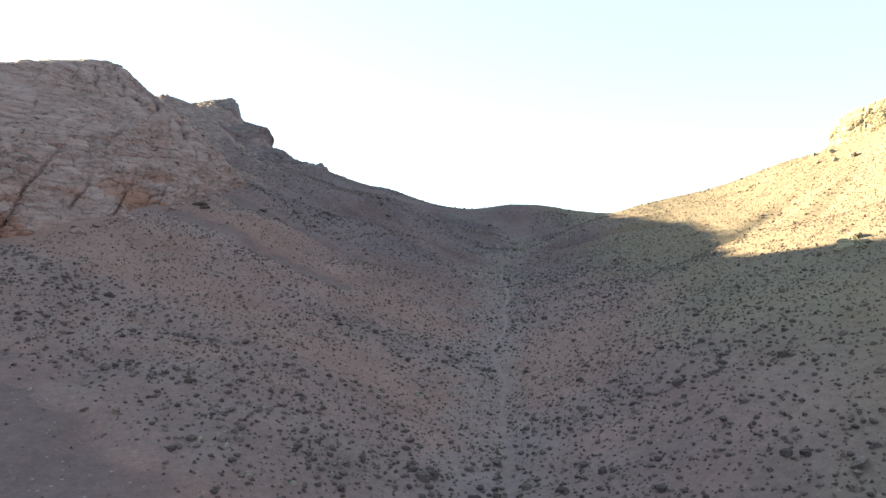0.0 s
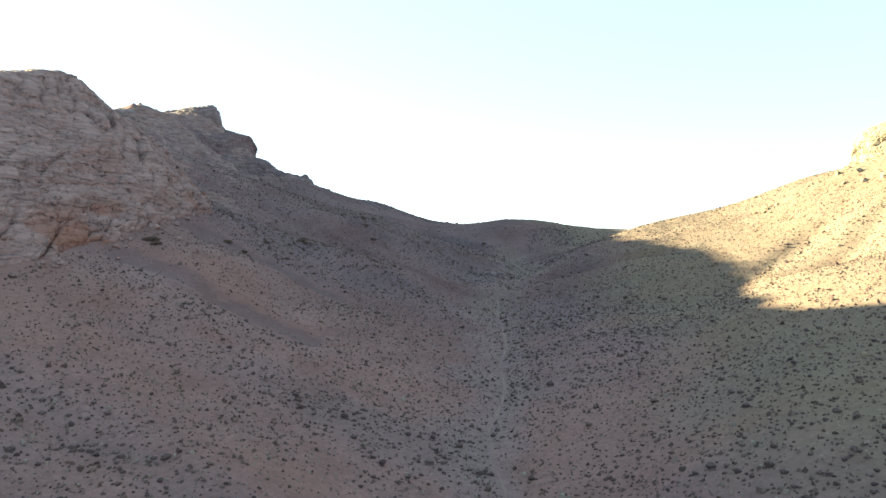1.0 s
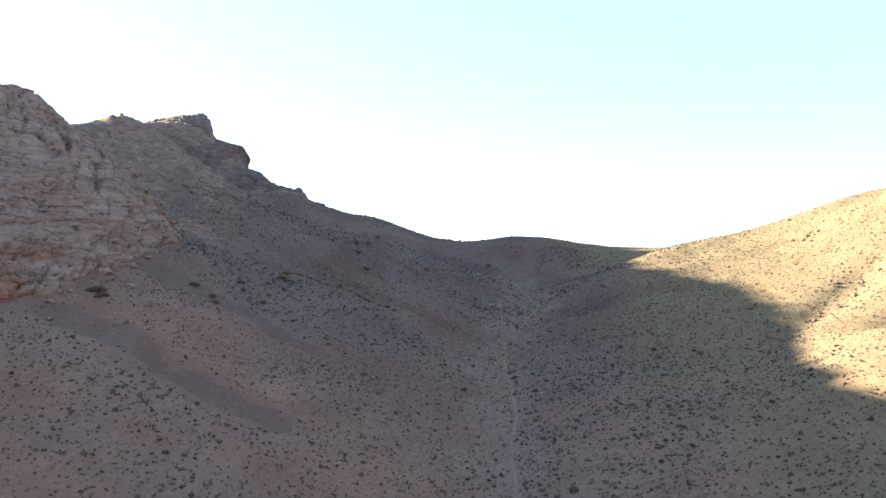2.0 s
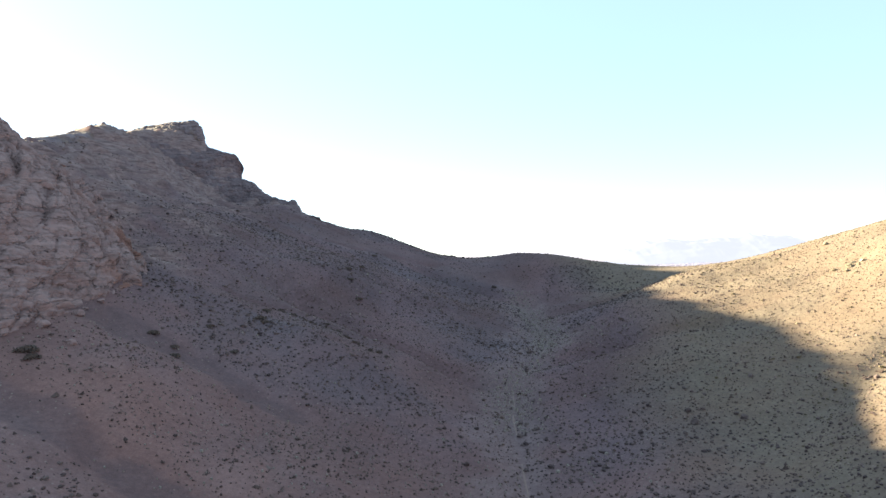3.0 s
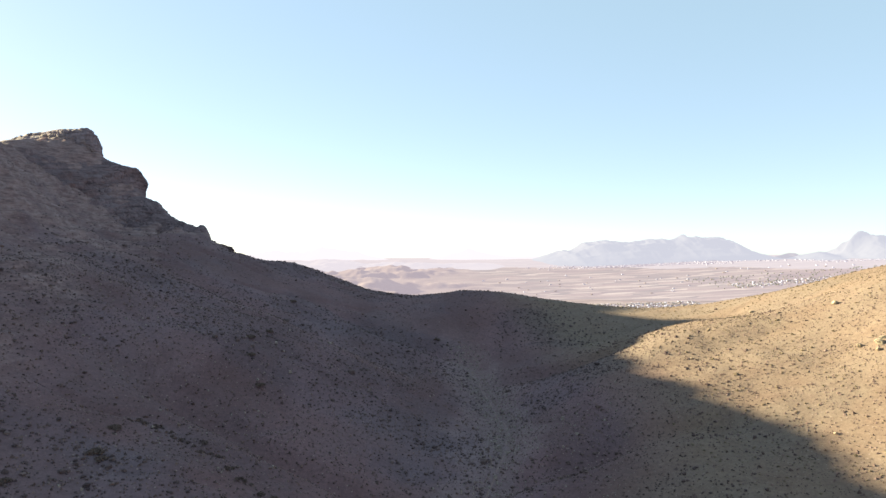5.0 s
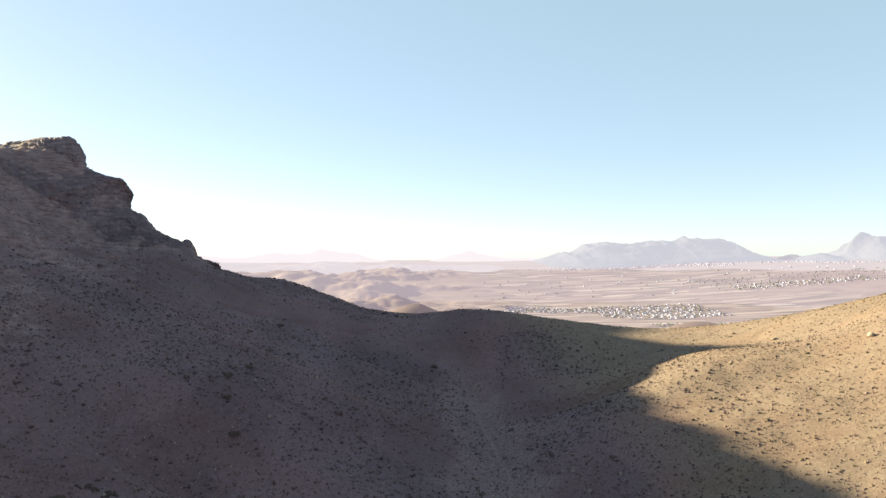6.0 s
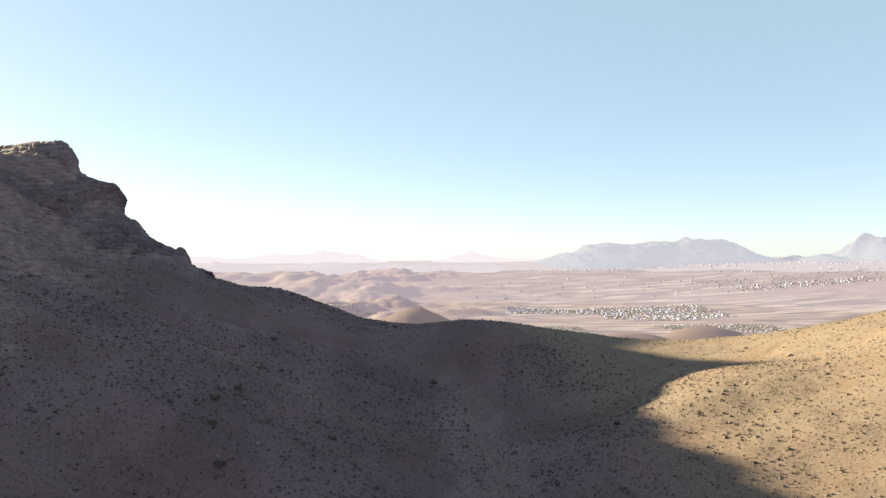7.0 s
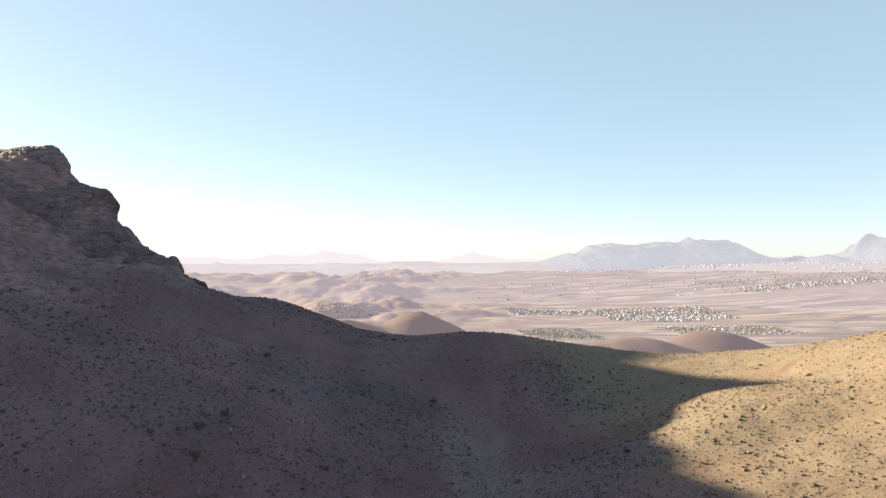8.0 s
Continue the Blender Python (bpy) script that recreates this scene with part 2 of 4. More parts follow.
def fbm(x, y, size, octaves=4, seed=0, gain=0.5):
    """Rough noise about 0, from -1 to 1; size is that of the largest forms in metres."""
    total, amp, norm = 0.0, 1.0, 0.0
    for k in range(octaves):
        total = total + amp * (2 * lattice_noise(x * 2 ** k / size, y * 2 ** k / size, seed + k) - 1)
        norm += amp
        amp *= gain
    return total / norm


def ridged(x, y, size, octaves=4, seed=0):
    total, amp, norm = 0.0, 1.0, 0.0
    for k in range(octaves):
        total = total + amp * (1 - np.abs(2 * lattice_noise(x * 2 ** k / size, y * 2 ** k / size, seed + k) - 1) * 1.6)
        norm += amp
        amp *= 0.5
    return total / norm


def cell_noise(x, y, seed=0):
    """Distances to the nearest and second nearest of scattered points, a number for the nearest cell, and the way from its point."""
    i, j = np.floor(x).astype(int), np.floor(y).astype(int)
    f1, f2, who = np.full(np.shape(x), 9.0), np.full(np.shape(x), 9.0), np.zeros(np.shape(x))
    ox, oy = np.zeros(np.shape(x)), np.zeros(np.shape(x))
    for di in (-1, 0, 1):
        for dj in (-1, 0, 1):
            p, q = (i + di + seed * 13) % 256, (j + dj + seed * 29) % 256
            px, py = i + di + LATTICE[p, q], j + dj + LATTICE[q, p]
            d = np.hypot(px - x, py - y)
            near = d < f1
            f2 = np.where(near, f1, np.minimum(f2, d))
            who = np.where(near, LATTICE[(p * 7 + 3) % 256, (q * 5 + 1) % 256], who)
            ox, oy = np.where(near, x - px, ox), np.where(near, y - py, oy)
            f1 = np.where(near, d, f1)
    return f1, f2, who, ox, oy


ACROSS = np.array([-280,-215,-175,-155,-138,-120,-105,-88,-70,-52,-36,-22,-10,0,10,22,36,52,70,92,120,160,270], float)
SECTIONS = {}


def section(y, *heights):
    """A cut across the valley at y: the ground's heights at the distances ACROSS from the stream bed."""
    SECTIONS[y] = heights


section(-80, 27.3, 44.2, 52.9, 55.3, 55.0, 50.2, 43.7, 34.8, 24.9, 15.3, 8.4, 4.4, 3.0, 3.7, 5.9, 10.4, 17.0, 25.5, 34.8, 44.5, 53.4, 61.0, 78.2)
section(20, 37.7, 52.4, 58.1, 58.0, 55.9, 53.0, 48.7, 41.3, 32.6, 26.3, 22.1, 18.7, 16.0, 15.4, 17.7, 22.0, 27.4, 33.6, 41.6, 51.6, 60.3, 70.2, 82.0)
section(70, 42.8, 56.7, 62.6, 63.1, 61.4, 57.3, 52.0, 43.9, 36.1, 32.4, 29.6, 27.4, 23.3, 22.0, 23.8, 28.9, 33.8, 35.9, 43.7, 54.0, 65.5, 77.1, 81.9)
section(90, 44.6, 58.4, 64.6, 65.8, 64.4, 60.1, 54.2, 45.4, 39.5, 35.8, 31.7, 28.9, 24.9, 23.6, 24.9, 29.4, 34.6, 38.2, 45.8, 56.9, 69.2, 80.3, 81.2)
section(110, 46.1, 60.0, 66.6, 68.6, 67.8, 63.8, 57.5, 47.9, 42.8, 39.9, 34.6, 29.3, 26.1, 25.8, 27.3, 30.6, 35.4, 41.4, 48.6, 59.6, 73.1, 83.3, 79.9)
section(130, 47.4, 61.6, 68.4, 70.9, 71.2, 68.2, 62.2, 52.3, 47.0, 43.0, 36.1, 32.7, 29.0, 28.3, 29.8, 32.4, 36.6, 42.8, 47.8, 60.1, 76.1, 85.5, 78.2)
section(150, 48.5, 63.2, 70.3, 73.1, 74.4, 72.9, 67.5, 57.9, 52.2, 46.7, 38.8, 35.6, 32.3, 31.4, 32.3, 34.7, 35.6, 41.2, 46.1, 60.2, 78.2, 86.7, 76.1)
section(165, 49.0, 64.3, 71.9, 74.7, 76.6, 76.6, 71.5, 62.4, 56.1, 47.5, 41.6, 38.3, 34.7, 33.4, 34.0, 36.6, 38.7, 42.1, 48.0, 61.2, 78.9, 86.3, 74.0)
section(180, 49.3, 65.4, 73.7, 76.5, 78.8, 80.2, 74.6, 65.2, 58.6, 49.4, 45.2, 41.1, 35.7, 34.9, 35.8, 38.4, 42.8, 44.9, 50.7, 62.2, 78.6, 85.0, 71.5)
section(192, 49.4, 66.0, 75.3, 78.3, 80.4, 83.5, 76.0, 65.8, 58.2, 50.3, 46.5, 42.9, 38.4, 37.3, 38.1, 40.1, 43.8, 46.5, 52.2, 64.5, 78.1, 83.4, 69.2)
section(205, 49.3, 66.3, 77.3, 80.8, 82.6, 86.4, 76.5, 66.3, 58.1, 50.9, 47.1, 43.2, 39.2, 39.2, 40.5, 42.4, 46.9, 49.5, 54.8, 66.9, 77.0, 81.2, 66.3)
section(218, 49.2, 66.2, 79.1, 84.2, 85.7, 86.7, 77.0, 67.4, 59.8, 53.1, 48.2, 44.6, 40.8, 39.8, 41.4, 45.4, 49.1, 52.9, 57.7, 67.5, 75.5, 78.8, 63.1)
section(230, 49.1, 65.8, 80.5, 87.4, 89.3, 86.5, 78.1, 69.3, 61.7, 57.3, 51.3, 45.9, 42.1, 40.6, 42.7, 47.9, 51.2, 54.5, 60.1, 69.5, 75.1, 76.5, 60.0)
section(242, 49.4, 65.6, 81.8, 90.5, 93.2, 85.0, 77.5, 70.1, 62.6, 58.3, 52.0, 46.5, 43.7, 41.7, 44.2, 48.8, 53.6, 57.5, 62.0, 69.1, 74.8, 74.3, 56.7)
section(255, 50.1, 65.7, 83.4, 93.0, 94.2, 81.7, 75.9, 70.1, 63.6, 58.6, 51.6, 46.6, 45.0, 42.6, 45.2, 48.2, 53.4, 57.4, 59.5, 67.0, 73.7, 71.7, 53.3)
section(268, 51.2, 66.7, 85.5, 94.9, 94.6, 84.4, 76.7, 71.1, 64.9, 59.2, 52.0, 47.6, 46.1, 44.2, 45.4, 47.6, 50.1, 55.0, 57.9, 65.6, 71.6, 68.7, 50.1)
section(280, 52.6, 68.3, 88.0, 97.6, 97.9, 89.1, 78.1, 72.1, 66.0, 59.9, 53.4, 49.8, 48.1, 47.3, 48.0, 49.0, 49.5, 53.7, 57.2, 63.3, 68.0, 65.5, 47.3)
section(292, 54.5, 70.6, 91.5, 102.0, 101.5, 90.0, 78.5, 73.3, 67.6, 61.4, 55.9, 52.8, 51.3, 51.4, 52.1, 52.4, 51.7, 54.3, 56.8, 61.2, 64.1, 61.8, 44.4)
section(305, 57.0, 74.3, 96.5, 108.0, 104.8, 89.4, 78.5, 75.1, 69.6, 63.4, 58.9, 56.3, 55.2, 55.7, 56.6, 56.8, 55.2, 55.6, 56.4, 58.7, 59.7, 57.5, 41.3)
section(318, 60.0, 79.6, 102.2, 111.0, 103.8, 87.8, 79.3, 77.7, 72.3, 65.8, 61.7, 59.2, 58.2, 58.9, 60.2, 60.4, 58.2, 56.6, 55.5, 56.0, 55.6, 53.3, 38.2)
section(330, 63.2, 85.1, 106.9, 112.2, 102.0, 85.8, 80.2, 79.7, 74.2, 67.9, 63.8, 61.1, 59.7, 60.4, 61.6, 60.8, 58.4, 56.2, 54.0, 53.2, 52.0, 49.5, 35.4)
section(350, 69.1, 93.8, 112.7, 110.9, 98.2, 82.8, 81.5, 82.4, 73.2, 70.8, 65.0, 60.6, 58.3, 58.1, 58.4, 57.9, 55.5, 52.8, 50.1, 48.0, 46.3, 43.5, 30.5)
section(375, 76.8, 102.9, 118.4, 107.6, 96.9, 86.8, 84.1, 72.7, 64.3, 61.8, 58.8, 54.6, 51.2, 50.1, 50.3, 50.5, 49.1, 46.3, 42.9, 40.6, 38.7, 35.7, 24.3)
section(400, 83.4, 111.0, 123.1, 121.4, 105.6, 90.5, 75.5, 59.4, 52.3, 50.4, 48.5, 45.0, 41.1, 40.1, 40.7, 41.3, 40.7, 38.3, 34.7, 32.7, 30.9, 28.1, 18.2)
section(430, 88.9, 119.6, 130.4, 113.2, 93.4, 77.0, 62.0, 46.0, 38.3, 36.6, 35.5, 33.4, 31.1, 30.0, 29.9, 30.3, 29.9, 28.3, 25.6, 23.6, 21.7, 19.1, 11.3)
section(480, 98.2, 134.9, 114.5, 90.3, 70.4, 51.9, 38.7, 27.0, 20.0, 17.9, 17.2, 16.4, 15.3, 14.3, 13.5, 13.2, 12.7, 11.7, 10.2, 8.4, 6.6, 4.8, 0.5)
section(560, 118.8, 116.4, 66.3, 41.2, 22.8, 10.2, 3.0, -2.3, -5.3, -5.9, -5.5, -6.4, -7.5, -8.6, -9.8, -11.1, -12.6, -14.0, -15.3, -16.3, -17.0, -17.2, -15.5)
section(640, 67.9, 12.3, -2.5, -11.9, -20.2, -27.2, -30.7, -31.9, -31.5, -30.3, -29.3, -28.9, -29.2, -30.1, -31.7, -33.9, -36.5, -38.8, -40.4, -41.1, -40.6, -38.5, -30.7)


def axis_x(y):
    """The middle of the valley, from which the sections are laid out."""
    return np.interp(y, (-80, 80, 125, 200, 250, 285, 340, 420, 640), (-4, 5, 10, 17, 30, 26, 22, 30, 40))


def stream_x(y):
    """Where the thread of the dry stream bed winds."""
    return np.interp(y, (-80, 84, 103, 114, 146, 174, 189, 201, 213, 225, 250, 276, 340), (-4, 7.4, 7.9, 10.2, 13.8, 15.0, 17.0, 22.6, 27.6, 28.6, 28.0, 27.5, 22)) + 1.5 * fbm(y, 0 * y, 13, 3, 29)


def hermite(knots, at):
    """The matrix that carries values at the knots smoothly to the places at."""
    n, m = len(knots), np.zeros((len(at), len(knots)))
    slope = np.zeros((n, n))
    for i in range(n):
        a, b = max(i - 1, 0), min(i + 1, n - 1)
        slope[i, b] += 1 / (knots[b] - knots[a])
        slope[i, a] -= 1 / (knots[b] - knots[a])
    k = np.clip(np.searchsorted(knots, at, side="right") - 1, 0, n - 2)
    h = knots[k + 1] - knots[k]
    t = (at - knots[k]) / h
    row = np.arange(len(at))
    m[row, k] += 2 * t ** 3 - 3 * t ** 2 + 1
    m[row, k + 1] += 3 * t ** 2 - 2 * t ** 3
    return m + ((t ** 3 - 2 * t ** 2 + t) * h)[:, None] * slope[k] + ((t ** 3 - t ** 2) * h)[:, None] * slope[k + 1]


ALONG = np.array(sorted(SECTIONS), float)
FINE_Y, FINE_U = np.arange(ALONG[0], ALONG[-1] + 0.1, 4.0), np.arange(ACROSS[0], ACROSS[-1] + 0.1, 2.0)
RASTER = hermite(ALONG, FINE_Y) @ np.array([SECTIONS[y] for y in sorted(SECTIONS)]) @ hermite(ACROSS, FINE_U).T


def swell(x, y, x0, y0, x1, y1, height, width):
    """A rib (or, with a negative height, a gully) from one place to another, fading at its ends."""
    dx, dy = x1 - x0, y1 - y0
    length = math.hypot(dx, dy)
    along = ((x - x0) * dx + (y - y0) * dy) / length
    aside = ((x - x0) * dy - (y - y0) * dx) / length
    ends = np.clip(np.minimum(along, length - along) / (0.3 * length) + 0.35, 0, 1)
    return height * ends * np.exp(-(aside / width) ** 2)


# ribs and gullies on the valley's sides: from, to, height, half width
RIBS = [(-56, 222, -28, 211, -1.4, 3.6), (-33, 213, -8, 197, -2.4, 2.8), (-12, 199, 13, 187, -2.4, 2.8), (-48, 190, 2, 172, 1.3, 8.0),
        (-58, 163, -35, 162, -1.0, 4.5), (-39, 163, -14, 155, -1.3, 4.2), (-18, 156, 8, 148, -1.0, 4.0), (-46, 148, -10, 139, 0.6, 6.0),
        (-56, 136, -33, 130, -1.0, 4.2), (-37, 131, -14, 125, -1.0, 4.2), (-48, 120, -6, 108, 0.6, 7.0),
        (-56, 113, -33, 101, -0.9, 5.0), (-36, 102, -9, 88, -0.9, 5.0),
        (66, 200, 42, 204, -1.6, 3.5), (46, 204, 20, 198, -2.0, 3.2), (66, 255, 32, 254, -1.8, 4.0), (-14, 304, 28, 274, -2.2, 4.0),
        (-30, 262, 12, 240, 1.2, 8.0), (-70, 300, -20, 270, -1.5, 4.5), (96, 178, 50, 150, -1.2, 4.0), (104, 168, 70, 142, -1.2, 3.5)]
SCREE = [(-60, 164, -36, 162, 5.0), (-40, 163, -16, 155, 3.8), (-57, 137, -34, 130, 4.4), (-36, 131, -16, 125, 3.6), (-56, 66, -16, 36, 8.5)]      # smooth dark gravel runs; the last is a bare darker strip, near and low on the left


def band(x, y):
    """Strips of ground that run down the slopes to the stream: above 0 grey and overgrown, below 0 reddish and open."""
    left = x < stream_x(y)
    along, over = np.where(left, 0.92 * x - 0.39 * y, 0.97 * x + 0.22 * y), np.where(left, 0.39 * x + 0.92 * y, -0.22 * x + 0.97 * y)
    return np.clip((2.2 * fbm(along * 0.22, over, 13, 4, 61) + 0.8 * fbm(x, y, 9, 3, 63)) * np.clip((stream_x(y) + 45 - x) / 20, 0.35, 1), -1, 1)


# hills: place, height of the summit, half width and depth, turn
HILLS = [(37, 745, 32, 210, 130, 0), (-25, 735, 31, 170, 110, 8), (-80, 700, 35, 220, 130, 20), (33, 602, 29, 150, 80, 0), (200, 672, 23, 270, 140, -15), (290, 715, 13, 260, 150, -10)]


def knoll(x, y, x0, y0, height, a, b, turn=0.0):
    c, s = math.cos(radians(turn)), math.sin(radians(turn))
    u, v = (x - x0) * c + (y - y0) * s, (y - y0) * c - (x - x0) * s
    return height * np.exp(-((u / a) ** 2 + (v / b) ** 2) ** 0.75)


def plain_height(x, y):
    r = np.hypot(x, y - 120)
    z = np.interp(r, (0, 2000, 2700, 3100, 3500, 3900, 4300, 4800, 7000), (-160, -160, -160, -135, -88, -38, 5, 22, 60))
    west = np.clip((700 - x) / 600, 0, 1) * np.clip((r - 1500) / 700, 0, 1) * np.clip((4500 - r) / 600, 0, 1)
    z = z + west * 62 * np.clip(0.12 + 1.15 * fbm(x + 0.25 * y, 1.5 * y, 260, 4, 3, 0.5), 0, 1) * (0.82 + 0.22 * ridged(x, y, 210, 3, 33))
    return z + 1.2 * fbm(x, y, 120, 3, 5)


CREST = [(-99, 175), (-100, 205), (-112, 250), (-118, 296), (-130, 345), (-124, 404), (-101, 398), (-64, 356), (-48, 346)]
REACH = [45, 52, 56, 56, 62, 46, 40, 22, 8]      # how far down the slope the broken rock shows


def rocky(x, y):
    """How much bedrock shows through the soil under the left-hand ridge, from 0 to 1."""
    best = np.zeros(np.shape(x))
    for k in range(len(CREST) - 1):
        (x0, y0), (x1, y1) = CREST[k], CREST[k + 1]
        u = np.clip(((x - x0) * (x1 - x0) + (y - y0) * (y1 - y0)) / ((x1 - x0) ** 2 + (y1 - y0) ** 2), 0, 1)
        d = np.hypot(x - x0 - u * (x1 - x0), y - y0 - u * (y1 - y0))
        best = np.maximum(best, 1 - d / (REACH[k] + u * (REACH[k + 1] - REACH[k])))
    return np.clip(1.7 * best + 0.55 * fbm(x, y, 16, 3, 71), 0, 1) * (best > 0)


def ledges(x, y, z):
    """Broken beds and blocks of bedrock that stand out of the slope."""
    much = rocky(x, y)
    part_way = ((z + 1.3 * fbm(x, y, 18, 3, 73)) / 3.6) % 1.0
    steps = (np.clip(part_way / 0.16, 0, 1) - part_way) * 3.6 * np.clip(0.5 + 1.6 * fbm(x, y, 11, 3, 75), 0, 1)
    f1, f2, who = cell_noise((x + 0.6 * y) / 3.6, (y - 0.4 * x) / 3.0, 3)[:3]
    blocks = (who - 0.4) * 2.2 * np.clip((f2 - f1) / 0.18, 0, 1) - 0.3
    return much * (steps + blocks * np.clip(0.3 + 1.5 * fbm(x, y, 14, 2, 77), 0, 1))


def ground_height(x, y):
    x, y = np.asarray(x, float), np.asarray(y, float)
    u = x - axis_x(y)
    fy = np.clip((y - FINE_Y[0]) / 4.0, 0, len(FINE_Y) - 1.001)
    fu = np.clip((u - FINE_U[0]) / 2.0, 0, len(FINE_U) - 1.001)
    i, j = fy.astype(int), fu.astype(int)
    a, b = fy - i, fu - j
    z = (RASTER[i, j] * (1 - a) + RASTER[i + 1, j] * a) * (1 - b) + (RASTER[i, j + 1] * (1 - a) + RASTER[i + 1, j + 1] * a) * b
    out = np.hypot(np.maximum(0, np.maximum(FINE_Y[0] - y, y - FINE_Y[-1])), np.maximum(0, np.maximum(FINE_U[0] - u, u - FINE_U[-1])))
    near = np.exp(-(out / 160) ** 2)
    for x0, y0, x1, y1, height, width in RIBS:
        z = z + swell(x, y, x0, y0, x1, y1, height, width)
    z = z + near * ((0.45 + 0.4 * np.clip((30 - u) / 30, 0, 1)) * fbm(x, y, 26, 4, 11) + 0.10 * fbm(x, y, 3.0, 3, 17))
    # shallow rills that run down both sides to the stream bed
    z = z - near * (0.2 + 0.5 * np.clip((10 - u) / 20, 0, 1)) * np.clip(1 - np.abs(fbm(x + 0.5 * y, y * 0.9 - 0.2 * x, 22, 3, 23)) * 7, 0, 1) * np.clip((np.abs(u) - 8) / 20, 0, 1)
    # the bed itself: a shallow trench with a narrow thread in it
    thread = x - stream_x(y)
    z = z - near * (0.7 * np.exp(-(thread / 4.0) ** 2) + 0.25 * np.exp(-(thread / 0.9) ** 2)) * np.clip((320 - y) / 50, 0, 1)
    z = z + ledges(x, y, z)
    far = plain_height(x, y)
    z = z * near + far * (1 - near)
    # rounded brown hills between the saddle and the plain
    for x0, y0, peak, wide, deep, turn in HILLS:
        hill = -140 + knoll(x, y, x0, y0, peak + 140, wide, deep, turn) + 8 * fbm(x, y, 150, 4, 91) - 6.0 * np.clip(1 - np.abs(fbm(x + 0.4 * y, 0.5 * y, 90, 3, 93)) * 3.2, 0, 1)
        z = np.where(np.hypot(x - x0, y - y0) < 900, 0.5 * (z + hill + np.sqrt((z - hill) ** 2 + 36)), z)
    # unseen rise on the ridge behind the summit cap, added to shade the saddle
    return z + knoll(x, y, -168, 488, 8, 14, 30)


# ---- helpers for meshes ----
def raw_mesh(name, verts, faces, material, smooth=False):
    me = bpy.data.meshes.new(name)
    verts, faces = np.asarray(verts, np.float32), np.asarray(faces, np.int32)
    k = faces.shape[1]
    me.vertices.add(len(verts))
    me.vertices.foreach_set("co", verts.ravel())
    me.loops.add(faces.size)
    me.loops.foreach_set("vertex_index", faces.ravel())
    me.polygons.add(len(faces))
    me.polygons.foreach_set("loop_start", np.arange(0, faces.size, k, dtype=np.int32))
    me.polygons.foreach_set("loop_total", np.full(len(faces), k, np.int32))
    me.polygons.foreach_set("use_smooth", np.full(len(faces), smooth, bool))
    for m in material if isinstance(material, (list, tuple)) else [material]:
        me.materials.append(m)
    me.update(calc_edges=True)
    return me


def grid_faces(rows, cols):
    k = (np.arange(rows - 1)[:, None] * cols + np.arange(cols - 1)[None, :]).ravel()
    return np.stack([k, k + 1, k + cols + 1, k + cols], 1)


def child(name, mesh, parent, label=""):
    ob = new(name, mesh)
    ob.parent = parent
    return tagged(ob, label) if label else ob


def part(name, bm, material, parent, label="", smooth=False):
    """Links a bmesh as one mesh object under a thing or a part."""
    me = bpy.data.meshes.new(name)
    bm.to_mesh(me)
    bm.free()
    me.materials.append(material)
    for p in me.polygons:
        p.use_smooth = smooth
    return child(name, me, parent, label)


def gz(x, y):
    return float(ground_height(np.array([x]), np.array([y]))[0])


# ---- the ground: one sheet from the slopes to the horizon ----
def spread(lo, hi, step, ends, growth=1.09):
    mid = list(np.arange(lo, hi + 0.01, step))
    left, right, s = [], [], step
    while (left or [lo])[-1] > ends[0]:
        s *= growth
        left.append((left or [lo])[-1] - s)
    s = step
    while (right or [hi])[-1] < ends[1]:
        s = min(s * growth, 26.0)
        right.append((right or [hi])[-1] + s)
    return np.array(left[::-1] + mid + right)


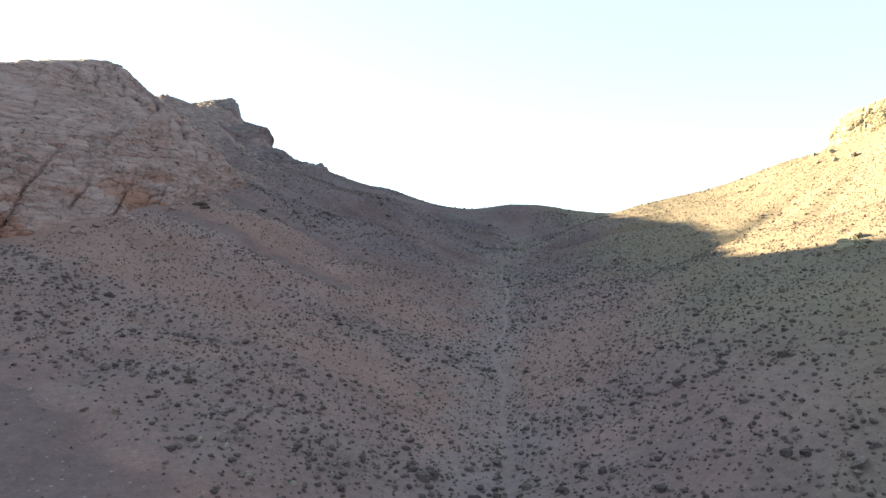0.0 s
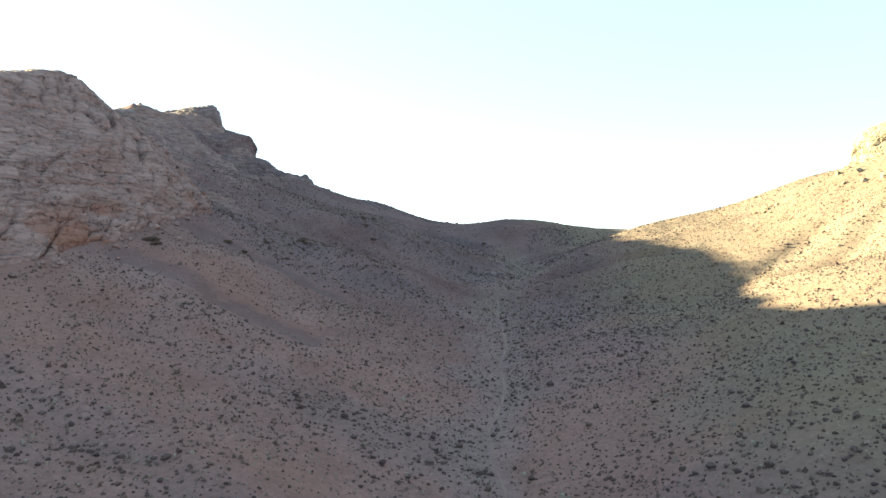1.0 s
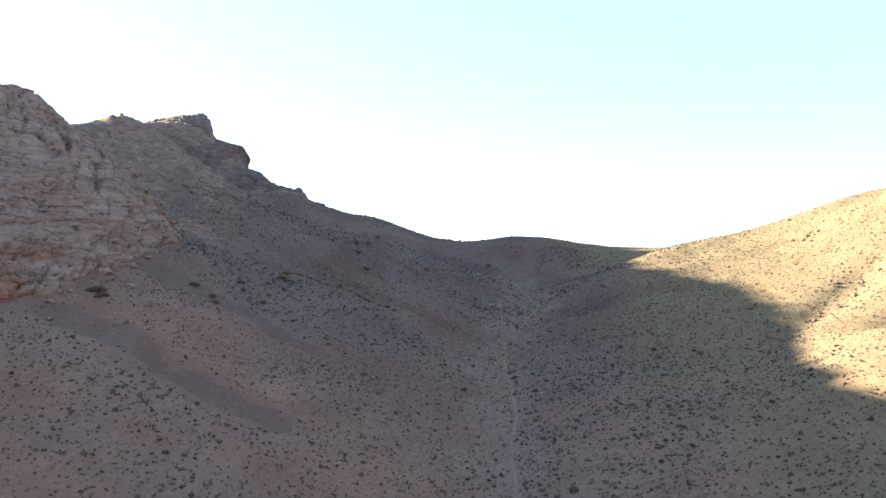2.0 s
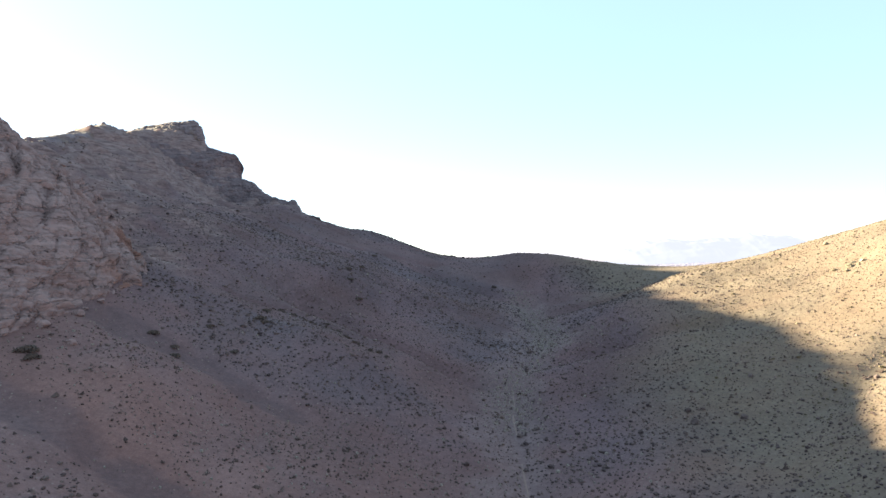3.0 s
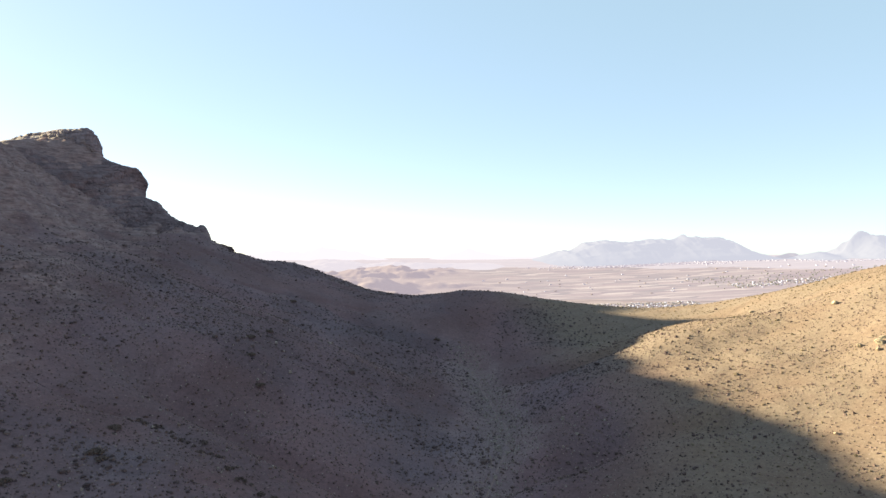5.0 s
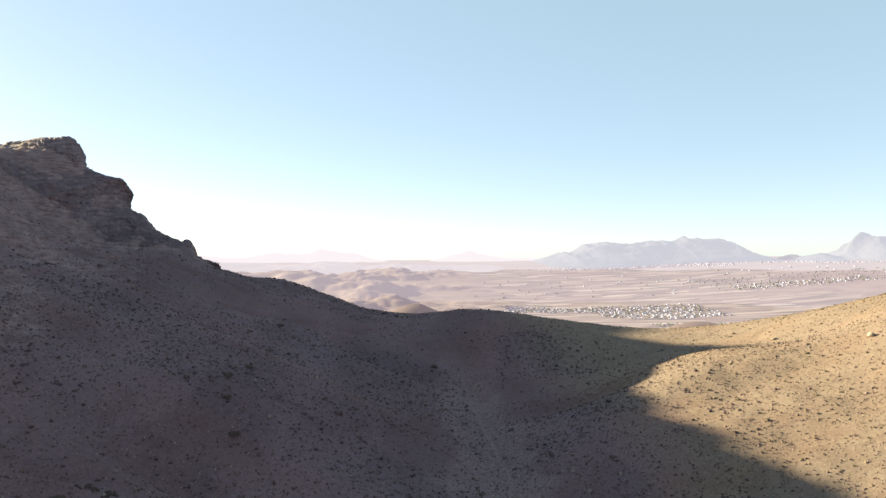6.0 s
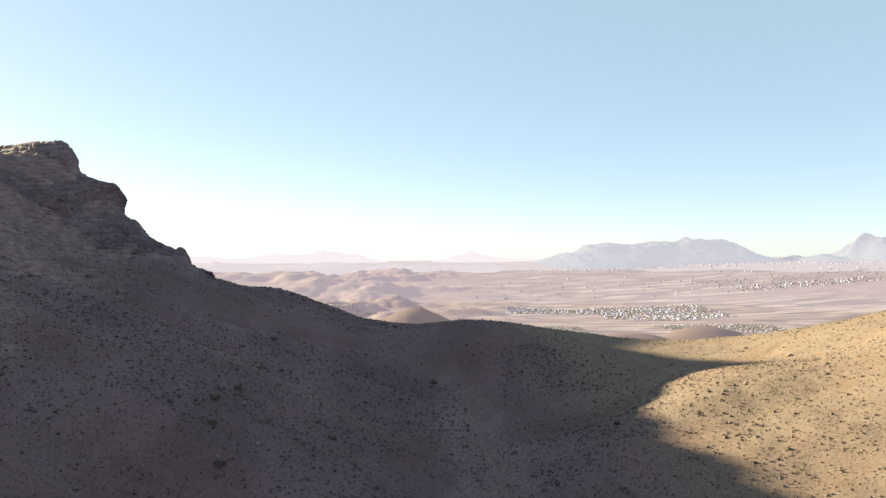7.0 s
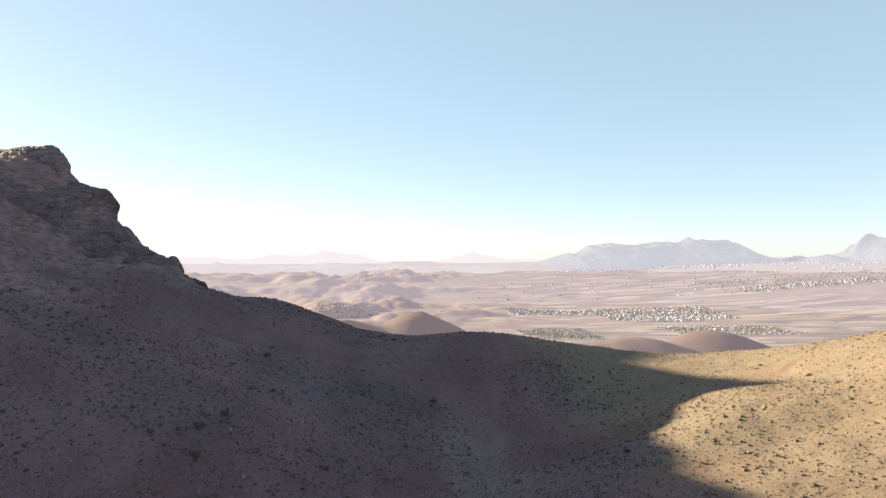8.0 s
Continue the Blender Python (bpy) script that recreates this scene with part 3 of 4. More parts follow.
def build_ground():
    xs, ys = spread(-130, 150, 0.9, (-3800, 3800), 1.05), spread(40, 350, 0.9, (-900, 4950), 1.035)
    X, Y = np.meshgrid(xs, ys)
    Z = ground_height(X, Y)
    faces = grid_faces(len(ys), len(xs))
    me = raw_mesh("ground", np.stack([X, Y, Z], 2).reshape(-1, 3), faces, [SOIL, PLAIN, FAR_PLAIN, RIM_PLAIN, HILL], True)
    scree = np.zeros_like(X)
    for x0, y0, x1, y1, width in SCREE:
        scree = np.maximum(scree, swell(X, Y, x0, y0, x1, y1, 1.0, width))
    scree = np.clip(4.0 * (scree - 0.5) + 1.3 * fbm(X, Y, 5, 4, 81), 0, 0.52)
    off = X - stream_x(Y)
    wash = np.exp(-((off + 1.2) / np.interp(Y, (60, 150, 200, 240, 285), (5.0, 6.0, 8.0, 10.0, 6.0))) ** 2)
    wash = np.clip(1.5 * wash - 0.5 + 0.8 * fbm(X, Y, 6, 3, 83), 0, 0.55) * np.clip((300 - Y) / 30, 0, 1)
    for mask, values in (("scree", scree), ("wash", wash), ("band", 0.5 + 0.5 * band(X, Y)), ("floor", np.clip((178 - Y - 0.25 * X) / 70 + 0.35 * fbm(X + Y, Y - X, 40, 4, 89), 0, 0.9)), ("straw", np.clip((off - 15) / 20 + 0.4 * fbm(X, Y, 30, 4, 87), 0, 0.88)), ("rock", np.clip(1.5 * rocky(X, Y) * (0.75 + 0.9 * fbm(X, Y, 9, 3, 85)), 0, 0.9))):
        me.attributes.new(mask, "FLOAT", "POINT").data.foreach_set("value", values.ravel().astype(np.float32))
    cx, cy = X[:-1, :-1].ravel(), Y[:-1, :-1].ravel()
    # farther faces take materials with more haze glow painted in
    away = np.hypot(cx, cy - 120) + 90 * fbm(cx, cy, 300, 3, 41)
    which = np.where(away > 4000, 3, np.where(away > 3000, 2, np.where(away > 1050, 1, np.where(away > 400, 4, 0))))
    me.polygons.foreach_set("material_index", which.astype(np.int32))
    tagged(new("ground", me), "dry gravelly hillsides and a pale stream bed running out to a farmed plain", "ground", kind="structure")


build_ground()


# ---- rock outcrops ----
def resample(points, n):
    p = np.array(points, float)
    d = np.r_[0, np.cumsum(np.linalg.norm(np.diff(p, axis=0), axis=1))]
    return np.stack([np.interp(np.linspace(0, d[-1], n), d, p[:, k]) for k in range(p.shape[1])], 1)


def smoothed(p, times):
    for _ in range(times):
        p = np.vstack([p[:1], 0.25 * p[:-2] + 0.5 * p[1:-1] + 0.25 * p[2:], p[-1:]])
    return p


def joined_cells(ids, least=60):
    """Numbers each connected patch of a grid of cell numbers; small patches join the one beside them."""
    lab = np.arange(ids.size).reshape(ids.shape)
    for _ in range(4000):
        old = lab.copy()
        for a, b in (((slice(1, None), slice(None)), (slice(None, -1), slice(None))), ((slice(None), slice(1, None)), (slice(None), slice(None, -1)))):
            for p, q in ((a, b), (b, a)):
                same = ids[p] == ids[q]
                lab[p] = np.where(same, np.minimum(lab[p], lab[q]), lab[p])
        if (old == lab).all():
            break
    for _ in range(6):
        u, inv, n = np.unique(lab, return_inverse=True, return_counts=True)
        small = (n[inv] < least).reshape(lab.shape)
        if not small.any():
            break
        for p, q in (((slice(None), slice(1, None)), (slice(None), slice(None, -1))), ((slice(1, None), slice(None)), (slice(None, -1), slice(None)))):
            lab[p] = np.where(small[p] & ~small[q], lab[q], lab[p])
            lab[q] = np.where(small[q] & ~small[p], lab[p], lab[q])
    return lab


def smooth_step(t):
    t = np.clip(t, 0, 1)
    return t * t * (3 - 2 * t)


def sheet(verts, faces, rust, material):
    me = raw_mesh("rock_slab", verts, faces, material, True)
    me.attributes.new("rust", "FLOAT", "POINT").data.foreach_set("value", rust.astype(np.float32))
    return me


def crag(name, label, base, top, profile, material, step=0.8, depth=2.2, block=(5.0, 3.2), back=(25.0, 4.0), lean=0.5, seed=0, ledges=0.5, ragged=0.0):
    """A rock face between a base line on the ground and a crest line, split into rounded blocks by leaning joints and ledges.
    base: (x, y) pairs; top: (x, y, z). The sheet goes on over the crest and down into the hill behind it."""
    length = np.linalg.norm(np.diff(np.array(top, float)[:, :2], axis=0), axis=1).sum()
    n = int(length / step) + 2
    B, T = smoothed(resample(base, n), 6), smoothed(resample(top, n), 4)
    bz = ground_height(B[:, 0], B[:, 1]) - 2.0
    prof = np.array(profile, float)
    slope = np.linalg.norm(np.c_[T[:, :2] - B, T[:, 2] - bz], axis=1).mean()
    m = int(slope / step) + 2
    s = np.linspace(0, 1, m)
    seg = np.r_[0, np.cumsum(np.hypot(*np.diff(prof, axis=0).T))]
    hx, hz = np.interp(s, seg / seg[-1], prof[:, 0]), np.interp(s, seg / seg[-1], prof[:, 1])
    away = T[:, :2] - B
    away /= np.linalg.norm(away, axis=1)[:, None]
    P = np.zeros((m, n, 3))
    P[:, :, :2] = B[None] + (T[:, :2] - B)[None] * hx[:, None, None]
    P[:, :, 2] = bz[None] + (T[:, 2] - bz)[None] * hz[:, None]
    kb = max(int(back[0] / step / 1.5), 4)
    rear = np.zeros((kb, n, 3))
    q = np.linspace(0, 1, kb + 1)[1:]
    rear[:, :, :2] = T[None, :, :2] + away[None] * (back[0] * q)[:, None, None]
    rear[:, :, 2] = T[None, :, 2] + 0.25 * np.sin(q * 3.1)[:, None] - back[1] * (q ** 2)[:, None]
    P = np.vstack([P, rear])
    rows = len(P)
    # outward normals of the smooth sheet
    du, dv = np.gradient(P, axis=1), np.gradient(P, axis=0)
    N = np.cross(du, dv)
    N /= np.linalg.norm(N, axis=2)[:, :, None] + 1e-9
    if N[m // 2, :, 2].mean() < 0:
        N = -N
    # joints: blocks in leaning coordinates along the face, long leaning clefts, thin level beds
    a = np.arange(n)[None, :] * step + 0 * P[:, :, 2]
    b = np.cumsum(np.r_[np.zeros((1, n)), np.linalg.norm(np.diff(P, axis=0), axis=2)], 0)
    wa, wb = a + 1.3 * fbm(a, b, 12, 3, seed + 1), b + 1.0 * fbm(a, b, 11, 3, seed + 2)
    f1, f2, who, ox, oy = cell_noise((wa + 0.4 * lean * wb) / block[0], wb / block[1], seed)
    g1, g2, who2 = cell_noise((wa + 1.2 * lean * wb) / (block[0] * 2.4), wb / (block[1] * 2.6), seed + 5)[:3]
    crack = np.clip((f2 - f1) / 0.075, 0, 1) ** 0.6
    h1, h2, who3 = cell_noise((wa - 0.3 * lean * wb) / (0.42 * block[0]), wb / (0.42 * block[1]), seed + 9)[:3]
    chip = (np.clip((h2 - h1) / 0.10, 0, 1) ** 0.7 - 1) + 0.9 * (who3 - 0.5)
    great = np.clip((g2 - g1) / 0.07, 0, 1) ** 0.6
    dome = 1 - np.clip(f1 / 0.75, 0, 1) ** 2
    blocky = smooth_step((a - 90) / 25)
    bold = np.clip(0.32 + 1.2 * fbm(a, b, 17, 2, seed + 14) + 0.7 * blocky, 0.12, 1.15)
    d = depth * bold * (0.55 * (crack - 1) + 0.6 * (who - 0.5) + 0.32 * dome) + depth * (0.16 * (great - 1) + 0.4 * (who2 - 0.5))
    tilt_a, tilt_b = (who * 37.7) % 1 - 0.5, (who * 91.3) % 1 - 0.35
    d = d + depth * bold * (0.75 * tilt_a * ox + 0.7 * tilt_b * oy)
    cleft = np.abs((wa + 1.4 * lean * wb + 3.0 * fbm(a, b, 30, 2, seed + 6)) / 13.0 % 1.0 - 0.5) * 13.0
    d = d - 0.9 * depth * np.clip(1 - cleft / 0.5, 0, 1) ** 0.7 * np.clip(3.2 * fbm(a, b, 20, 2, seed + 7) + 0.35, 0, 1) * (1 - 0.8 * blocky) * smooth_step((34 - b) / 10)
    bed = P[:, :, 2] + 0.5 * fbm(a, b, 16, 3, seed + 3)
    for thick, cut, wide, k in ((3.1, 1.5, 0.15, 10), (1.15, 0.6, 0.15, 11)):
        gap = np.abs((bed + 0.25 * fbm(a, b, 5, 2, seed + k)) / thick % 1.0 - 0.5) * thick
        d = d - ledges * (1 - 0.6 * blocky) * cut * np.clip(1 - gap / (wide * thick * 0.8), 0, 1) * np.clip(2.6 * fbm(a, b, 10, 3, seed + k + 2) + 0.7, 0, 1)
    d = d + 0.38 * depth * chip * np.clip(0.55 + 1.5 * fbm(a, b, 13, 2, seed + 17) + 0.4 * blocky, 0.1, 1)
    seam = np.abs(fbm(wa + 0.8 * lean * wb, 0.45 * wb, 6.5, 3, seed + 19))
    d = d - 0.40 * depth * np.clip(1 - seam / 0.035, 0, 1) * np.clip(0.5 + 1.8 * fbm(a, b, 15, 2, seed + 23), 0, 1)
    d = d + 0.25 * depth * fbm(a, b, 15, 3, seed + 4) + 0.12 * depth * fbm(a, 1.8 * b, 5.0, 3, seed + 8) + 0.05 * fbm(a, 2 * b, 1.2, 2, seed + 9)
    # rusty-red stains where the rock is broken away low on the face
    rust = np.clip(5.0 * fbm(a, b, 9, 3, seed + 21) - 0.3, 0, 1) * np.clip(1.7 - b / 9.0, 0, 1)
    fade = np.ones((rows, n))
    fade[m:, :] = np.linspace(0.45, 0.3, kb)[:, None]
    fade[:m, :] = (0.45 + 0.55 * np.clip((1 - s) / 0.12, 0, 1))[:, None]
    ends = np.clip(np.minimum(np.arange(n), np.arange(n)[::-1]) * step / 4.0, 0, 1)
    P = P + N * ((d * fade + ragged * fbm(a, b, 5.0, 3, seed + 31)) * (0.4 + 0.6 * ends)[None])[:, :, None]
    V, F = P.reshape(-1, 3), grid_faces(rows, n)
    thing = tagged(new(name), label, "rock outcrop")
    origin = Vector((float(B[n // 2, 0]), float(B[n // 2, 1]), float(bz[n // 2])))
    thing.location = origin
    V = V - np.array(origin)[None]
    ids = joined_cells(np.round(who2 * 1e4).astype(int)[:-1, :-1]).ravel()
    for cell in np.unique(ids):
        mine = F[ids == cell]
        used, at = np.unique(mine, return_inverse=True)
        child("rock_slab", sheet(V[used], at.reshape(mine.shape), rust.reshape(-1)[used], material), thing)
    return thing


NEAR_PROFILE = [(0, 0), (0.06, 0.14), (0.19, 0.32), (0.40, 0.58), (0.60, 0.69), (0.80, 0.85), (0.93, 0.97), (1, 1)]
crag("rock_outcrop", "broad pinkish limestone outcrop split by leaning cracks, rising from the slope",
     [(-70, 55), (-66, 80), (-61, 112), (-56, 140), (-51, 162), (-51, 177), (-57, 191), (-66, 202), (-80, 214), (-92, 226)],
     [(-108, 55, 58), (-106, 90, 65), (-104, 120, 70.0), (-101, 153, 81), (-100, 175, 88.6), (-99, 189, 92.7), (-98, 198, 95.0), (-97, 201, 93.8), (-97, 204, 88.8), (-98, 211, 86.5), (-103, 228, 88.5)],
     NEAR_PROFILE, CLIFF, step=0.36, depth=2.2, block=(7.0, 4.6), back=(30, 9), lean=-1.3, seed=1, ledges=0.85)
crag("rock_outcrop", "stepped grey-brown rock rib along the ridge below the summit cap",
     [(-160, 372), (-140, 369), (-117, 366), (-98, 362), (-85, 353), (-73, 345), (-60, 341), (-48, 343)],
     [(-150, 401, 118), (-134, 403, 118), (-119, 403.5, 116), (-111, 402.2, 113.6), (-106.4, 402.5, 113.0), (-107.0, 402.7, 109), (-106.2, 402.0, 104.5), (-102.2, 397.6, 100.2), (-92.4, 388.0, 97.2), (-83.4, 377.4, 90.2), (-70.2, 362.6, 86.0), (-66.6, 358.8, 84.2), (-65.2, 357.6, 85.6), (-63.6, 356.2, 84.8), (-62.0, 354.2, 80.4), (-50.5, 346, 77)],
     [(0, 0), (0.3, 0.26), (0.55, 0.5), (0.75, 0.7), (0.9, 0.88), (1, 1)], RIB, step=0.42, depth=1.6, block=(3.4, 2.4), back=(10, 6), lean=-0.4, seed=3, ledges=0.9, ragged=0.5)
crag("rock_outcrop", "flat-topped grey cap rock on the ridge summit, sunlit along its edge",
     [(-192, 419), (-173, 412), (-159, 406), (-145, 401), (-134, 395), (-121, 397), (-118, 405), (-124, 420), (-140, 445)],
     [(-188, 432, 125.8), (-170, 425, 127.4), (-158, 419, 129.8), (-142, 413, 131.2), (-133, 407, 130.6), (-126, 403, 130.2), (-124.5, 406, 129.5), (-128, 418, 127.6), (-144, 440, 127)],
     [(0, 0), (0.35, 0.2), (0.5, 0.6), (0.72, 0.88), (1, 1)], CAP, step=0.5, depth=1.0, block=(5, 4), back=(8, 4.0), lean=0.1, seed=6, ledges=0.7, ragged=0.4)
crag("rock_outcrop", "low grey rock band crowning the ridge line",
     [(-103, 232), (-106, 250), (-110, 275), (-114, 300), (-120, 322), (-126, 345), (-140, 364)],
     [(-110, 232, 91.0), (-113, 250, 95.6), (-117, 275, 101.0), (-122, 306, 107.2), (-127, 325, 108.9), (-134, 346, 112.0), (-149, 368, 114.6)],
     [(0, 0), (0.5, 0.3), (0.75, 0.75), (1, 1)], CAP, step=0.55, depth=0.8, block=(5, 3.5), back=(10, 4), lean=0.1, seed=8, ledges=0.4)
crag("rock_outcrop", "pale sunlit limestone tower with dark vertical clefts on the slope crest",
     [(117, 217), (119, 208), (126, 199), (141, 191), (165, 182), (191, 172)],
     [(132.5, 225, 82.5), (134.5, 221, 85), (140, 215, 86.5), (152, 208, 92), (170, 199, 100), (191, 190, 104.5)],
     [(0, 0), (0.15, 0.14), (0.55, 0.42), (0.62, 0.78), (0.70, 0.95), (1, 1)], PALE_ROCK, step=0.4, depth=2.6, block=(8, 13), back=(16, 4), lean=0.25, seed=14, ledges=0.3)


# ---- far mountains ----
def mountain(name, label, x0, x1, y0, width, peaks, material, seed, rough=34.0, cap=215.0):
    """A range from x0 to x1: peaks are (x, height above the plain, half width)."""
    xs, ys = np.linspace(x0, x1, 300), np.linspace(y0 - width, y0 + width, 80)
    X, Y = np.meshgrid(xs, ys)
    crest = sum(h * np.exp(-np.abs((X - px) / w) ** 2.2) for px, h, w in peaks)
    crest = cap * np.tanh(crest / cap)
    across = np.clip(1 - np.abs((Y - y0 - 60 * fbm(X, Y, 500, 3, seed)) / width), 0, 1) ** 0.8
    low = plain_height(X, Y)
    Z = low - 12 + crest * across * (1 + 0.12 * fbm(X, Y, 300, 4, seed + 2)) + rough * across * (ridged(X, Y, 260, 6, seed + 4) - 0.35) * np.clip(crest / 70, 0, 1)
    me = raw_mesh(name, np.stack([X, Y, Z], 2).reshape(-1, 3), grid_faces(*X.shape), material, True)
    return tagged(new(name, me), label, "mountain", kind="structure")


# mountain rock with painted haze: the fainter the range, the more glow
HAZE_NEAR = distance_material("mountain_rock_haze_glow", (0.125, 0.148, 0.172), 0.84, (0.17, 0.17, 0.19))
HAZE_FOOT = distance_material("foothill_rock_haze_glow", (0.118, 0.132, 0.154), 0.8, (0.20, 0.17, 0.165))
HAZE_MID = distance_material("mountain_rock_more_haze_glow", (0.149, 0.159, 0.175), 0.91, (0.25, 0.22, 0.21))
HAZE_FAR = distance_material("mountain_rock_most_haze_glow", (0.172, 0.187, 0.202), 0.98, (0.25, 0.22, 0.21))
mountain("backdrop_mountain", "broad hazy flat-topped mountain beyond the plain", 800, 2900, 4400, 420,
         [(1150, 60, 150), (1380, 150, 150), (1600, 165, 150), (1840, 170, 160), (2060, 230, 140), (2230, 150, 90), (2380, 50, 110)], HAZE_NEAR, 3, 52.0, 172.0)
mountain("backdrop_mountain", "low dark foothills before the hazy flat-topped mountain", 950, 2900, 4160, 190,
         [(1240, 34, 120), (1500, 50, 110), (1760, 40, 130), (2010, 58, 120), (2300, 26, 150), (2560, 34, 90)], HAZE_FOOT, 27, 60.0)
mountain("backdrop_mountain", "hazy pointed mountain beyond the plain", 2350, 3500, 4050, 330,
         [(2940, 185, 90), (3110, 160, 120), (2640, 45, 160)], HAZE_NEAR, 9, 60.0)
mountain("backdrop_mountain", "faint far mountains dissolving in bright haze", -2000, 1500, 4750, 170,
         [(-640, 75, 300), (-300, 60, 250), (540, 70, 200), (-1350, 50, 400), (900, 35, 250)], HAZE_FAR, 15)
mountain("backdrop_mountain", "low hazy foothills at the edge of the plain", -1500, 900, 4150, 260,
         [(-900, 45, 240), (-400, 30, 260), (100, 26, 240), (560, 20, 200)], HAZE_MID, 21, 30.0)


# ---- shrubs on the slopes ----
def rest_on_ground(x, y, sink=0.05):
    return ground_height(x, y) - sink


def shrub_field(name, material, count, box, size, seed, keep):
    """One mesh of many low domed shrubs, each with a ragged rim."""
    rs = np.random.RandomState(seed)
    x, y = rs.uniform(box[0], box[1], count), rs.uniform(box[2], box[3], count)
    ok = keep(x, y, rs.rand(count))
    x, y = x[ok], y[ok]
    n, k = len(x), 5
    r = size * np.exp(0.40 * rs.randn(n)) * (1 + 0.25 * band(x, y))
    z = rest_on_ground(x, y, 0.06)
    ang = 2 * np.pi * (np.arange(k)[None] + rs.rand(n, 1) + 0.5 * rs.rand(n, k)) / k
    rows = []
    for lift, wide in ((-0.1, 0.85), (0.62, 0.9)):
        rad = r[:, None] * wide * (0.6 + 0.8 * rs.rand(n, k))
        rows.append(np.stack([x[:, None] + rad * np.cos(ang), y[:, None] + rad * np.sin(ang), z[:, None] + r[:, None] * (lift + 0.3 * rs.rand(n, k))], 2))
    tip = np.stack([x + 0.2 * r * rs.randn(n), y + 0.2 * r * rs.randn(n), z + r * 1.2], 1)[:, None]
    verts = np.concatenate(rows + [tip], 1)
    tri = []
    for i in range(k):
        j = (i + 1) % k
        tri += [(i, j, k + j), (i, k + j, k + i), (k + i, k + j, 2 * k)]
    faces = (np.array(tri)[None] + (np.arange(n) * (2 * k + 1))[:, None, None]).reshape(-1, 3)
    me = raw_mesh(name, verts.reshape(-1, 3), faces, material)
    strips = np.repeat(0.5 + 0.5 * band(x, y), 2 * k + 1).astype(np.float32)
    me.attributes.new("band", "FLOAT", "POINT").data.foreach_set("value", strips)
    return me


def tuft_field(name, material, count, box, size, seed, keep):
    """One mesh of many small pointed tufts of dry grass."""
    rs = np.random.RandomState(seed)
    x, y = rs.uniform(box[0], box[1], count), rs.uniform(box[2], box[3], count)
    ok = keep(x, y, rs.rand(count))
    x, y = x[ok], y[ok]
    n, k = len(x), 4
    r = size * np.exp(0.35 * rs.randn(n))
    z = rest_on_ground(x, y, 0.04)
    ang = 2 * np.pi * (np.arange(k)[None] + rs.rand(n, 1) + 0.4 * rs.rand(n, k)) / k
    rad = r[:, None] * (0.6 + 0.8 * rs.rand(n, k))
    ring = np.stack([x[:, None] + rad * np.cos(ang), y[:, None] + rad * np.sin(ang), z[:, None] + 0 * ang], 2)
    tip = np.stack([x + 0.4 * r * rs.randn(n), y + 0.4 * r * rs.randn(n), z + r * rs.uniform(0.7, 1.5, n)], 1)[:, None]
    tri = [(i, (i + 1) % k, k) for i in range(k)]
    faces = (np.array(tri)[None] + (np.arange(n) * (k + 1))[:, None, None]).reshape(-1, 3)
    return raw_mesh(name, np.concatenate([ring, tip], 1).reshape(-1, 3), faces, material)


def bare(x, y):
    """True on the rock faces and in the stream's thread, where nothing grows."""
    edge = np.interp(y, (10, 70, 112, 140, 160, 180, 194, 209, 222), (-75, -67, -61, -57, -54, -59, -70, -85, -99))
    return ((x < edge) & (y < 222)) | (np.abs(x - stream_x(y)) < 0.4)


def sunny_keep(x, y, dice):
    thick = np.clip((x - stream_x(y) - 28) / 30, 0, 1) * (0.6 + 0.8 * fbm(x, y, 25, 4, 57))
    return (dice < thick) & ~bare(x, y)


def in_gully(x, y):
    much = np.zeros(np.shape(x))
    for x0, y0, x1, y1, height, width in RIBS:
        if height < 0:
            much = np.maximum(much, swell(x, y, x0, y0, x1, y1, 1.0, 1.2 * width))
    return much


def on_scree(x, y):
    much = np.zeros(np.shape(x))
    for x0, y0, x1, y1, width in SCREE:
        much = np.maximum(much, swell(x, y, x0, y0, x1, y1, 1.0, width))
    return much


def near_keep(x, y, dice):
    thick = (0.56 + 0.20 * band(x, y) + 0.4 * fbm(x, y, 40, 4, 51) + 0.45 * fbm(x, y, 8, 3, 53)) * (1 - 0.965 * np.clip((x - stream_x(y) - 24) / 26, 0, 1))
    thick = (thick + 0.5 * in_gully(x, y) * np.clip((y - 150) / 30, 0, 1)) * (1 - 0.97 * np.clip(1.6 * on_scree(x, y), 0, 1))
    return (dice < thick * (1 - 0.7 * rocky(x, y)) * np.clip((y - 18) / 20, 0, 1)) & ~bare(x, y)


def tuft_keep(x, y, dice):
    thick = (0.75 + 0.5 * fbm(x, y, 12, 3, 55)) * np.clip(np.minimum(np.minimum(x + 82, 116 - x), np.minimum(y - 18, 268 - y)) / 14, 0, 1)
    return (dice < thick * (1 - 0.9 * np.clip(1.6 * on_scree(x, y), 0, 1))) & ~bare(x, y)


tagged(new("steppe_shrubs", shrub_field("steppe_shrubs", SHRUB, 168000, (-128, 150, 18, 372), 0.145, 3, near_keep)),
       "countless low dark dry shrubs dotted over the slopes", "shrub", kind="stuff")
tagged(new("dry_tufts", tuft_field("dry_tufts", TUFT, 138000, (-82, 116, 18, 268), 0.13, 12, tuft_keep)),
       "countless small dry tufts scattered between the shrubs", "grass", kind="stuff")
tagged(new("straw_tussocks", shrub_field("straw_tussocks", TUSSOCK, 75000, (40, 150, 60, 350), 0.105, 8, sunny_keep)),
       "dense straw-coloured tussocks on the sunlit slope", "grass", kind="stuff")


